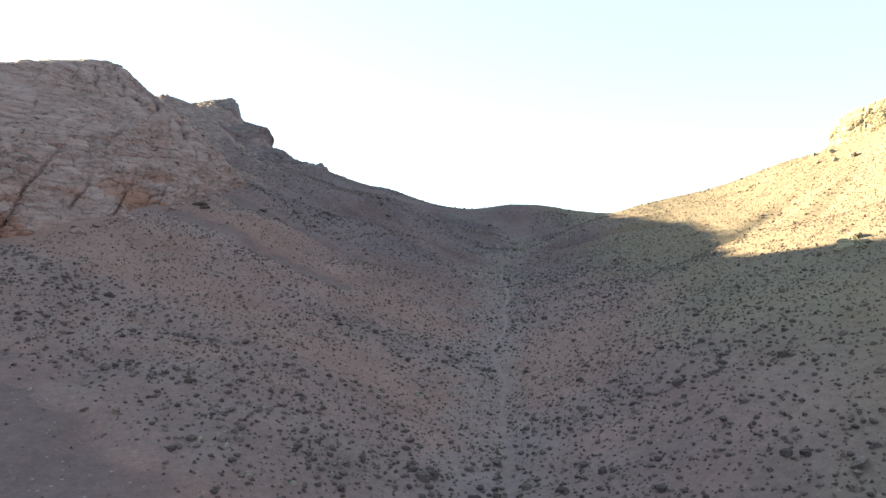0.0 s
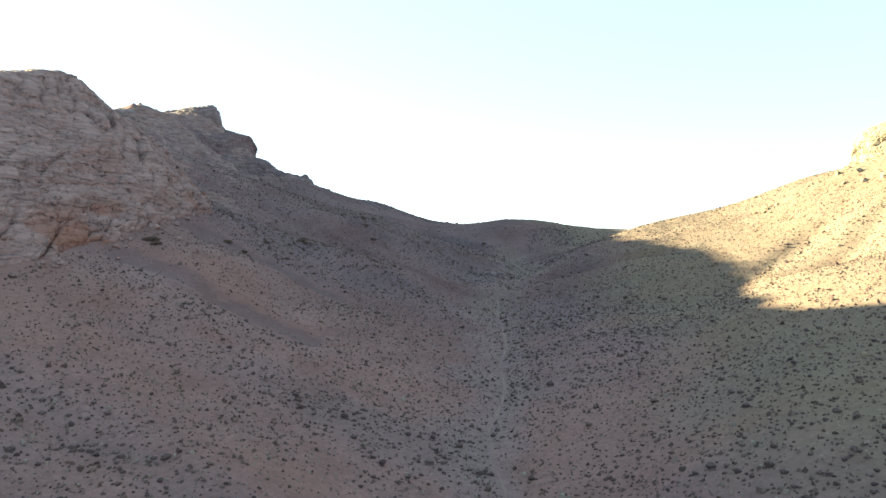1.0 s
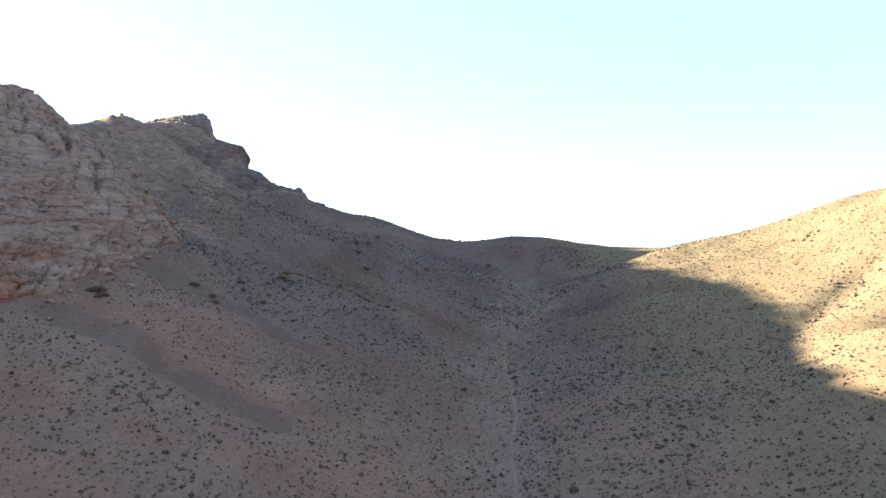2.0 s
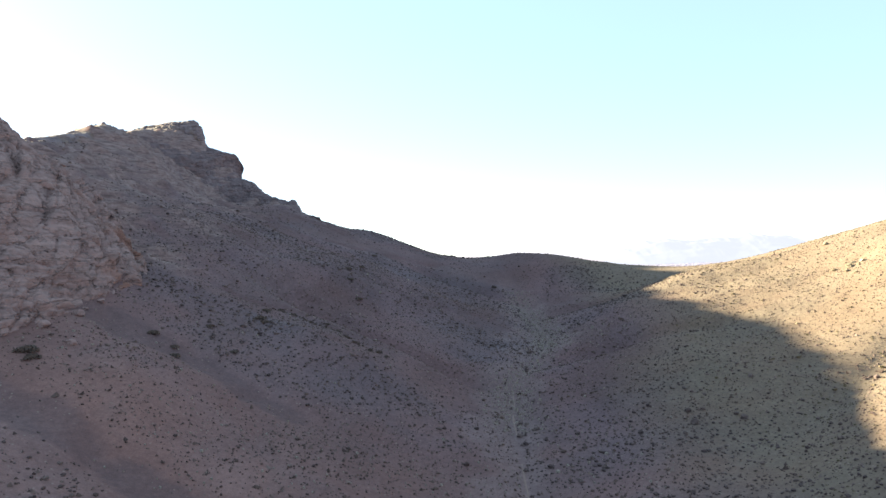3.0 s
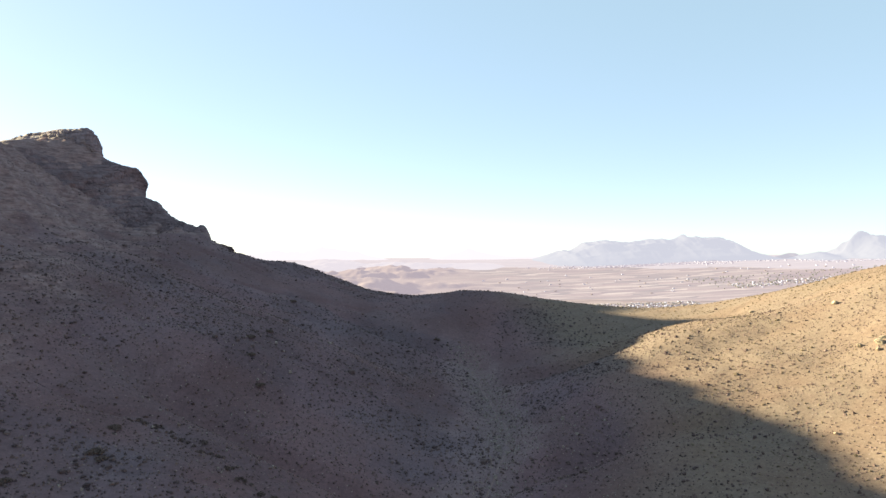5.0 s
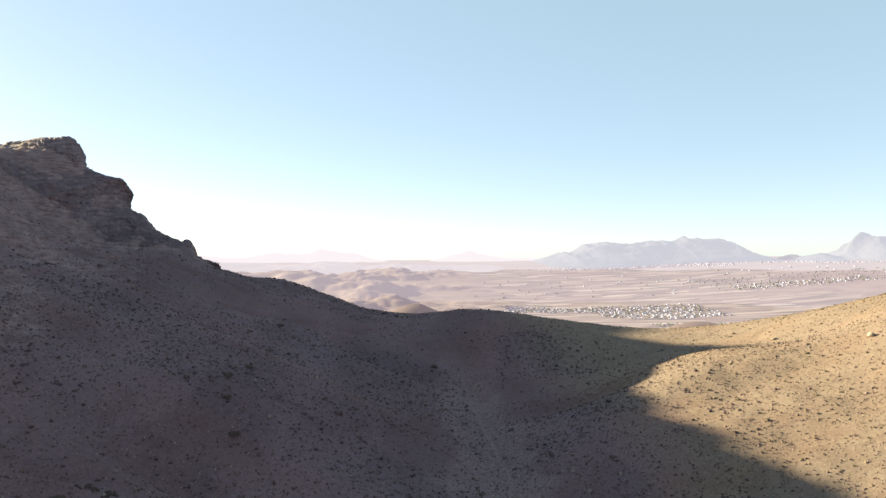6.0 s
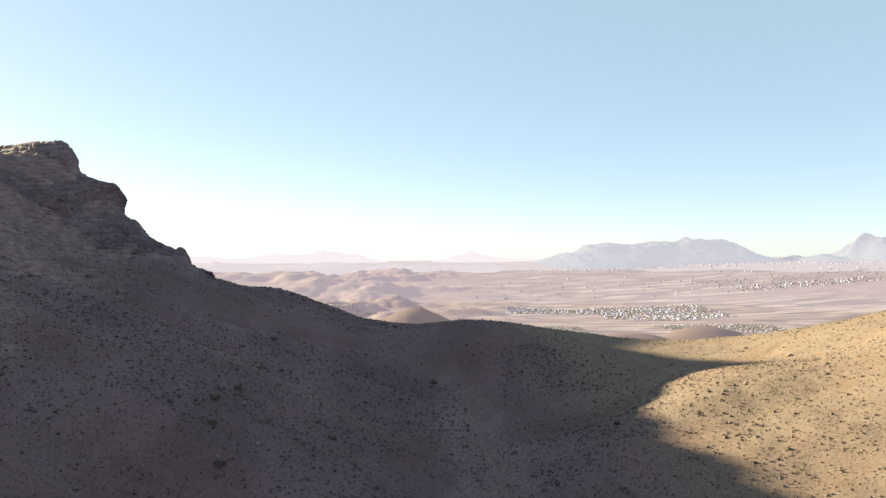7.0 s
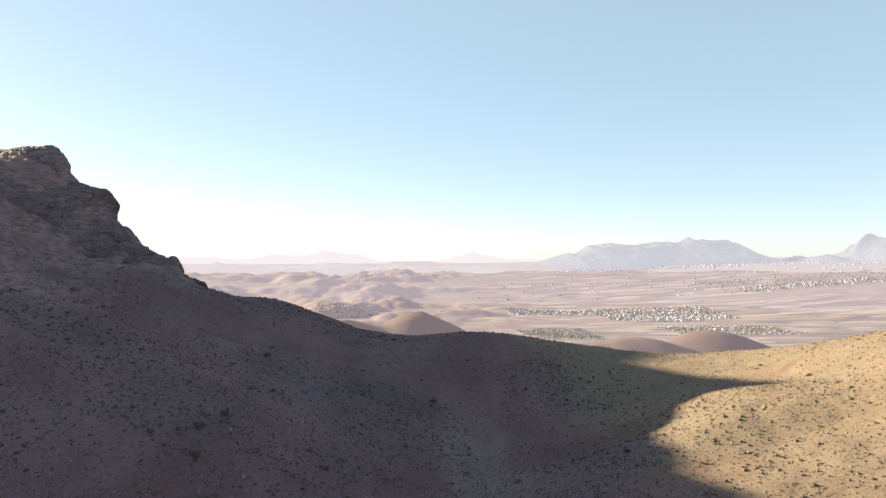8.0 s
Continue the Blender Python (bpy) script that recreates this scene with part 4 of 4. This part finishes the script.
# ---- the thread of the stream bed ----
def ribbon(name, label, middle, width, lift, material, start=62, stop=290):
    """A narrow strip that lies on the ground along middle(y)."""
    ys = np.arange(start, stop, 0.7)
    xs = middle(ys)
    wide = width * (0.55 + 0.9 * lattice_noise(ys / 4.0, 0 * ys, 3)) * np.clip((stop + 2 - ys) / 40, 0.05, 1)
    across = np.linspace(-0.5, 0.5, 5)
    X, Y = xs[:, None] + wide[:, None] * across[None], np.repeat(ys[:, None], 5, 1)
    Z = ground_height(X, Y) + lift - 0.10 * (np.abs(across)[None] * 2) ** 4 * np.ones_like(X)
    return tagged(new(name, raw_mesh(name, np.stack([X, Y, Z], 2).reshape(-1, 3), grid_faces(*X.shape), material, True)), label, "stream bed", kind="structure")


ribbon("dry_stream_bed", "narrow pale winding thread of dry gravel on the valley floor", stream_x, 0.34, 0.05, WASH)
ribbon("dry_stream_bed", "faint side thread of dry gravel joining the stream bed",
       lambda y: stream_x(y) - 3.4 * np.clip((124 - y) / 30, 0, 1) + 0.6 * fbm(y, 0 * y, 9, 2, 31), 0.26, 0.05, WASH, 62, 124)


# ---- bushes and single shrubs ----
LEAF = plain_paint("dark_bush_foliage", (0.080, 0.054, 0.048), (0.130, 0.090, 0.078), 2.5, 0.95)
LEAF_DRY = plain_paint("straw_bush_foliage", (0.06, 0.05, 0.028), (0.12, 0.10, 0.055), 2.5, 0.95)
BARK = plain_paint("grey_bark", (0.09, 0.07, 0.05), (0.16, 0.13, 0.10), 4.0)


def bush_model(name, radius, height, leaves, seed, foliage):
    """A bush at the origin: several stems and a ragged crown of small leaf clumps."""
    rnd = random.Random(seed)
    thing = new(name)
    for k in range(4):
        bm = bmesh.new()
        bmesh.ops.create_cone(bm, cap_ends=True, segments=5, radius1=0.05 * radius, radius2=0.02 * radius, depth=height * 0.8)
        a = k * 1.57 + rnd.random()
        tilt = Euler((0.5 * math.cos(a), 0.5 * math.sin(a), 0)).to_matrix().to_4x4()
        bmesh.ops.transform(bm, matrix=tilt @ Matrix.Translation((0, 0, height * 0.3)), verts=bm.verts)
        part("stem", bm, BARK, thing)
    bm = bmesh.new()
    for _ in range(leaves):
        a, r, h = rnd.uniform(0, 6.283), radius * math.sqrt(rnd.random()), rnd.random()
        r *= 0.75 + 0.35 * math.sin(3 * a + seed)
        top = height * math.sqrt(max(0.05, 1 - (r / radius / 1.15) ** 2))
        at = Vector((r * math.cos(a), r * math.sin(a), top * (0.15 + 0.9 * h)))
        s = radius * rnd.uniform(0.07, 0.17)
        turn = Euler((rnd.uniform(0, 6), rnd.uniform(0, 6), rnd.uniform(0, 6))).to_matrix()
        vs = [bm.verts.new(at + turn @ Vector(p) * s) for p in ((1, 0, -0.4), (-0.6, 0.9, -0.4), (-0.6, -0.9, -0.4), (0, 0, 0.9))]
        for f in ((0, 1, 2), (0, 3, 1), (1, 3, 2), (2, 3, 0)):
            bm.faces.new([vs[i] for i in f])
    part("crown", bm, foliage, thing)
    return thing


def plant(model, spots, label, group, seed):
    """Sets copies of a model at (x, y, scale); the model itself takes the first place."""
    rnd = random.Random(seed)
    tagged(model, label, "bush", group)
    for k, (x, y, s) in enumerate(spots):
        m = Matrix.Translation((x, y, gz(x, y) - 0.05)) @ Matrix.Rotation(rnd.uniform(0, 6.28), 4, "Z")
        if k == 0:
            model.matrix_basis = m @ Matrix.Diagonal((s, s, s * 0.9, 1))
        else:
            model_scale = model.scale.copy()
            model.scale = (s, s, s * rnd.uniform(0.8, 1.0))
            copy_thing(model, m)
            model.scale = model_scale


plant(bush_model("bush", 1.0, 0.5, 420, 2, LEAF),
      [(-52.0, 145, 1.6), (-50.6, 143.5, 1.1), (-44, 165, 1.1), (-39, 161, 1.1), (-38.3, 174.7, 0.9), (-32, 184, 1.2), (-30.8, 182.6, 0.9), (-33.5, 194, 1.2),
       (-32.4, 169, 0.9), (-21, 229, 1.1), (-20, 244, 1.0), (-22.8, 237, 1.2), (-18, 221, 1.1), (-22, 295, 1.2), (20, 287, 1.0), (-40.3, 164, 0.9)],
      "dense dark low bush on the shaded gravel slope", "dark bushes", 5)
rnd = random.Random(11)
gully = [(-32 + 24 * k / 29 + rnd.uniform(-1, 1), 199.5 - 18 * (k / 29) ** 1.4 + rnd.uniform(-1.2, 1.2), rnd.uniform(0.7, 1.3)) for k in range(30)]
plant(bush_model("bush", 0.5, 0.5, 120, 4, LEAF), gully, "small dark bush growing in the dry gully", "gully bushes", 6)
floor_spots = []
while len(floor_spots) < 150:
    x, y = rnd.uniform(-30, 42), rnd.uniform(62, 150)
    if abs(x - float(stream_x(np.array([y]))[0])) > 1.2 and x > -62:
        floor_spots.append((x, y, rnd.uniform(0.5, 0.95)))
plant(bush_model("shrub", 0.36, 0.36, 70, 7, LEAF), floor_spots, "rounded dark dry shrub on the gravelly valley floor", "valley shrubs", 8)
sunny = [(rnd.uniform(62, 112), rnd.uniform(150, 285), rnd.uniform(0.7, 1.3)) for _ in range(70)]
plant(bush_model("shrub", 0.34, 0.32, 70, 9, LEAF_DRY), sunny, "straw-coloured dry shrub on the sunlit slope", "sunlit shrubs", 9)


# ---- boulders and stones ----
def boulder_mesh(size, seed, material):
    rnd = random.Random(seed)
    bm = bmesh.new()
    bmesh.ops.create_icosphere(bm, subdivisions=3, radius=1.0)
    cuts = [(Vector((rnd.gauss(0, 1), rnd.gauss(0, 1), rnd.gauss(0.2, 0.8))).normalized(), rnd.uniform(0.5, 0.85)) for _ in range(9)]
    off = Vector((rnd.uniform(0, 50), rnd.uniform(0, 50), rnd.uniform(0, 50)))
    for v in bm.verts:
        for n, d in cuts:
            over = v.co.dot(n) - d
            if over > 0:
                v.co -= n * over * 0.9
        v.co *= 1 + 0.12 * noise.noise(v.co * 2.2 + off) + 0.05 * noise.noise(v.co * 6 + off)
        v.co = Vector((v.co.x * size * 1.25, v.co.y * size, v.co.z * size * 0.8))
    me = bpy.data.meshes.new("boulder")
    bm.to_mesh(me)
    bm.free()
    me.materials.append(material)
    return me


def boulder(x, y, size, seed, material, label, group):
    ob = new("boulder", boulder_mesh(size, seed, material))
    ob.matrix_world = pose(x, y, gz(x, y) + 0.25 * size, 0, 0, (seed * 67) % 360)
    tagged(ob, label, "boulder", group)


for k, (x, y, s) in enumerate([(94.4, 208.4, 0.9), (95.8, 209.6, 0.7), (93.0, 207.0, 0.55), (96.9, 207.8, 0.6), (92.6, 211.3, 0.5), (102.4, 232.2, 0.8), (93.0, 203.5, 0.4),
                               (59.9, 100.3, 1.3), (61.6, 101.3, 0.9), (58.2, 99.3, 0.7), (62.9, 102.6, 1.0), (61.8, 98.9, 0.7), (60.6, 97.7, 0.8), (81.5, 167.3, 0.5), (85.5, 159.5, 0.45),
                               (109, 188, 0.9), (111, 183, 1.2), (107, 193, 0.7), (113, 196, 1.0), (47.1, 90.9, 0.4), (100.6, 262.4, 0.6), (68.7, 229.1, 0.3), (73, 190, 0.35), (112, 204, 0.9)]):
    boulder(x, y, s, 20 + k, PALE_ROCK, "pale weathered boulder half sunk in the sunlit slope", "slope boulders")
for k in range(26):
    y = rnd.uniform(108, 200)
    x = float(np.interp(y, (112, 140, 160, 180, 194, 207), (-61, -57, -54, -59, -70, -85))) + rnd.uniform(0.3, 7) * rnd.random() + 0.5
    boulder(x, y, rnd.uniform(0.3, 0.9), 60 + k, CLIFF, "fallen pinkish block lying below the outcrop", "fallen blocks")


STONE = plain_paint("pale_grey_stone", (0.18, 0.14, 0.125), (0.28, 0.225, 0.20), 1.5)


def stones(count, seed):
    rs = np.random.RandomState(seed)
    x, y = rs.uniform(-62, 115, count), rs.uniform(50, 300, count)
    ok = (fbm(x, y, 30, 3, 71) + 0.35 * rs.randn(count) > 0.25) & ~bare(x, y) & (x < stream_x(y) + 26)
    yb = rs.uniform(165, 285, 4500)
    xb = stream_x(yb) + 2.6 * rs.randn(4500)
    x, y = np.r_[x[ok], xb], np.r_[y[ok], yb]
    n = len(x)
    r = 0.09 * np.exp(0.5 * rs.randn(n))
    z = ground_height(x, y)
    ang = 2 * np.pi * (np.arange(4)[None] + rs.rand(n, 1)) / 4
    ring = np.stack([x[:, None] + r[:, None] * np.cos(ang) * (0.6 + 0.8 * rs.rand(n, 4)), y[:, None] + r[:, None] * np.sin(ang) * (0.6 + 0.8 * rs.rand(n, 4)), z[:, None] - 0.05 + 0 * ang], 2)
    top = ring * np.array([1, 1, 1]) + np.stack([0 * ang, 0 * ang, 0.05 + r[:, None] * (0.6 + 0.5 * rs.rand(n, 4))], 2)
    top[:, :, :2] = 0.35 * np.stack([x, y], 1)[:, None] + 0.65 * top[:, :, :2]
    quads = [(0, 1, 5, 4), (1, 2, 6, 5), (2, 3, 7, 6), (3, 0, 4, 7), (4, 5, 6, 7)]
    faces = (np.array(quads)[None] + (np.arange(n) * 8)[:, None, None]).reshape(-1, 4)
    return raw_mesh("loose_stones", np.concatenate([ring, top], 1).reshape(-1, 3), faces, STONE)


tagged(new("loose_stones", stones(26000, 4)), "loose pale stones strewn over the slopes", "stones", kind="stuff")


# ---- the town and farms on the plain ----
# wall and roof paints carry painted distance haze, strongest on the far towns
WHITE = plain_paint("lime_washed_wall", (0.20, 0.21, 0.28), (0.50, 0.53, 0.74), 0.05, haze_glow=0.25)
FAR_WHITE = plain_paint("lime_washed_wall_haze_glow", (0.20, 0.21, 0.28), (0.46, 0.49, 0.66), 0.05, haze_glow=0.55)
BRICK = plain_paint("tan_brick_wall", (0.13, 0.10, 0.078), (0.19, 0.15, 0.12), 0.2, haze_glow=0.28)
ROOF = plain_paint("flat_pale_roof", (0.22, 0.23, 0.29), (0.43, 0.45, 0.60), 0.2, haze_glow=0.25)
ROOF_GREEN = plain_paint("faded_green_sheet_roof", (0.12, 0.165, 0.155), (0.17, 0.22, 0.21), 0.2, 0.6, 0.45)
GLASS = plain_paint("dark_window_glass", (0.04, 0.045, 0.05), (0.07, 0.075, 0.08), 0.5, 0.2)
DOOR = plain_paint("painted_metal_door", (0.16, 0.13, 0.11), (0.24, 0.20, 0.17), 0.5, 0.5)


def block(w, d, h, z=0.0, x=0.0, y=0.0, bevel=0.08):
    bm = bmesh.new()
    bmesh.ops.create_cube(bm, size=1.0, matrix=Matrix.Translation((x, y, z + h / 2)) @ Matrix.Diagonal((w, d, h, 1)))
    if bevel:
        bmesh.ops.bevel(bm, geom=bm.edges[:], offset=bevel, segments=1, affect="EDGES")
    return bm


def house_model(w, d, h, wall, roof, storeys):
    thing = new("house")
    part("wall", block(w, d, h), wall, thing)
    part("roof", block(w + 0.5, d + 0.5, 0.45, h - 0.1), roof, thing)
    part("door", block(1.2, 0.16, 2.1, 0.0, 0.2 * w, -d / 2, 0), DOOR, thing)
    for s in range(storeys):
        for x in (-0.3, 0.0) if s == 0 else (-0.3, 0.05, 0.33):
            part("window", block(1.6, 0.14, 1.3, 1.0 + 3.0 * s, x * w, -d / 2, 0), GLASS, thing)
    return thing


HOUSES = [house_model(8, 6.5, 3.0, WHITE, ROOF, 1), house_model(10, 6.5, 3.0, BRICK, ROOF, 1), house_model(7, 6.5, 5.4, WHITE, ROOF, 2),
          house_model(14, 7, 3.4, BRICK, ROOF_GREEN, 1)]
LABELS = ["low lime-washed house with a flat pale roof", "long tan brick house with a flat roof", "two-storey white house with a flat roof", "long shed with a faded green sheet roof"]


def set_house(k, x, y, turn, first):
    m = Matrix.Translation((x, y, gz(x, y) - 0.4)) @ Matrix.Rotation(radians(turn), 4, "Z")
    if k in first:
        copy_thing(HOUSES[k], m)
    else:
        first.add(k)
        tagged(HOUSES[k], LABELS[k], "house", "houses of the town")
        HOUSES[k].matrix_basis = m


def in_town(rnd):
    pick = rnd.random()
    if pick < 0.22:
        return rnd.uniform(470, 880), rnd.uniform(2680, 2820), (0, 0, 0, 1, 2)
    if pick < 0.70:
        x = rnd.uniform(800, 1280)
        return x, rnd.uniform(2400 + 0.35 * abs(x - 1000), 2830), (0, 0, 1, 2, 2, 3, 3)
    if pick < 0.83:
        return rnd.uniform(870, 1230), rnd.uniform(2020, 2230), (0, 1, 1, 3)
    return rnd.uniform(1620, 2300), rnd.uniform(3080, 3200), (0, 1, 2)


placed, first, taken = 0, set(), []
while placed < 290:
    x, y, kinds = in_town(rnd)
    if all(abs(x - a) + abs(y - b) > 19 for a, b in taken):
        taken.append((x, y))
        set_house(rnd.choice(kinds), x, y, 12 + 90 * rnd.randrange(2) + rnd.gauss(0, 4), first)
        placed += 1


def boxes(name, label, category, spots, material):
    """Many far buildings, too small to pick apart, with roofs that stand out over their walls."""
    V, F = [], []
    for x, y, w, d, h in spots:
        z = gz(x, y) - 0.5
        at = len(V)
        for grow, lift in ((0.5, 0), (0.5, h), (0.53, h), (0.53, h + 0.4)):
            V += [(x - w * grow, y - d * grow, z + lift), (x + w * grow, y - d * grow, z + lift), (x + w * grow, y + d * grow, z + lift), (x - w * grow, y + d * grow, z + lift)]
        for r in range(3):
            for i in range(4):
                j = (i + 1) % 4
                F.append((at + 4 * r + i, at + 4 * r + j, at + 4 * r + 4 + j, at + 4 * r + 4 + i))
        F.append((at + 12, at + 13, at + 14, at + 15))
    tagged(new(name, raw_mesh(name, V, F, material)), label, category, kind="stuff")


far = [(rnd.gauss(1500, 240), rnd.uniform(3900, 4060), rnd.uniform(5, 9), rnd.uniform(5, 8), rnd.uniform(1.8, 3.2)) for _ in range(800)]
far += [(rnd.uniform(2450, 3100), rnd.uniform(3700, 3800), rnd.uniform(5, 9), rnd.uniform(5, 8), rnd.uniform(1.8, 3.2)) for _ in range(340)]
far += [(rnd.uniform(1800, 2700), rnd.uniform(3800, 3980), rnd.uniform(6, 12), rnd.uniform(6, 10), rnd.uniform(3, 5)) for _ in range(90)]
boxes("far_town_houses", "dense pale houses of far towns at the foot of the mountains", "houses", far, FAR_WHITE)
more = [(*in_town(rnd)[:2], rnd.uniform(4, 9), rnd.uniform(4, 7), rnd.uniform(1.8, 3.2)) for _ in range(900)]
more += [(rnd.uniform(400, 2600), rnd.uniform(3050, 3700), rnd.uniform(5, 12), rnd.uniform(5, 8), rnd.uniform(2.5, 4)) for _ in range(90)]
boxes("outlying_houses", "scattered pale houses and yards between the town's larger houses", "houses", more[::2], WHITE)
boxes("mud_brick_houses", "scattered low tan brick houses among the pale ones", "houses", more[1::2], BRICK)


def far_trees(count, seed):
    """Crowns of far orchard and garden trees, each a ragged low dome on a short trunk."""
    rs, spots = random.Random(seed), []
    for _ in range(count):
        pick = rs.random()
        if pick < 0.2:
            spots.append((rs.uniform(400, 600), rs.uniform(1950, 2200), rs.uniform(1.2, 2.5)))
        elif pick < 0.62:
            spots.append((*in_town(rs)[:2], rs.uniform(1.2, 2.5)))
        elif pick < 0.75:
            spots.append((rs.gauss(-250, 120), 2720 + rs.gauss(0, 40), rs.uniform(1.2, 2.4)))
        elif pick < 0.9:
            spots.append((rs.uniform(860, 1240), rs.uniform(2000, 2250), rs.uniform(1.2, 2.4)))
        else:
            spots.append((rs.uniform(1500, 2600), rs.uniform(3060, 3400), rs.uniform(2, 3.4)))
    x, y, r = np.array(spots).T
    g = np.random.RandomState(seed)
    z, n, k = ground_height(x, y), len(x), 7
    ang = 2 * np.pi * (np.arange(k)[None] + g.rand(n, 1)) / k
    rows = []
    for lift, wide in ((-0.2, 0.08), (0.6, 0.1), (0.9, 0.9), (1.6, 1.0), (2.3, 0.55)):
        rad = r[:, None] * wide * (0.7 + 0.6 * g.rand(n, k))
        rows.append(np.stack([x[:, None] + rad * np.cos(ang), y[:, None] + rad * np.sin(ang), z[:, None] + r[:, None] * (lift + 0.25 * g.rand(n, k))], 2))
    tip = np.stack([x, y, z + r * 2.7], 1)[:, None]
    tri = []
    for row in range(4):
        for i in range(k):
            j = (i + 1) % k
            tri += [(row * k + i, row * k + j, row * k + k + j), (row * k + i, row * k + k + j, row * k + k + i)]
    tri += [(4 * k + i, 4 * k + (i + 1) % k, 5 * k) for i in range(k)]
    faces = (np.array(tri)[None] + (np.arange(n) * (5 * k + 1))[:, None, None]).reshape(-1, 3)
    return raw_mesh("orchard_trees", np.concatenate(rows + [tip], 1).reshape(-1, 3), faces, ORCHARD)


# tree green with a little haze glow mixed in
ORCHARD = plain_paint("dusty_orchard_green", (0.075, 0.085, 0.072), (0.12, 0.13, 0.105), 0.3, haze_glow=0.15)
tagged(new("orchard_trees", far_trees(2500, 5)), "dusty green orchard and garden trees on the plain", "trees", kind="stuff")
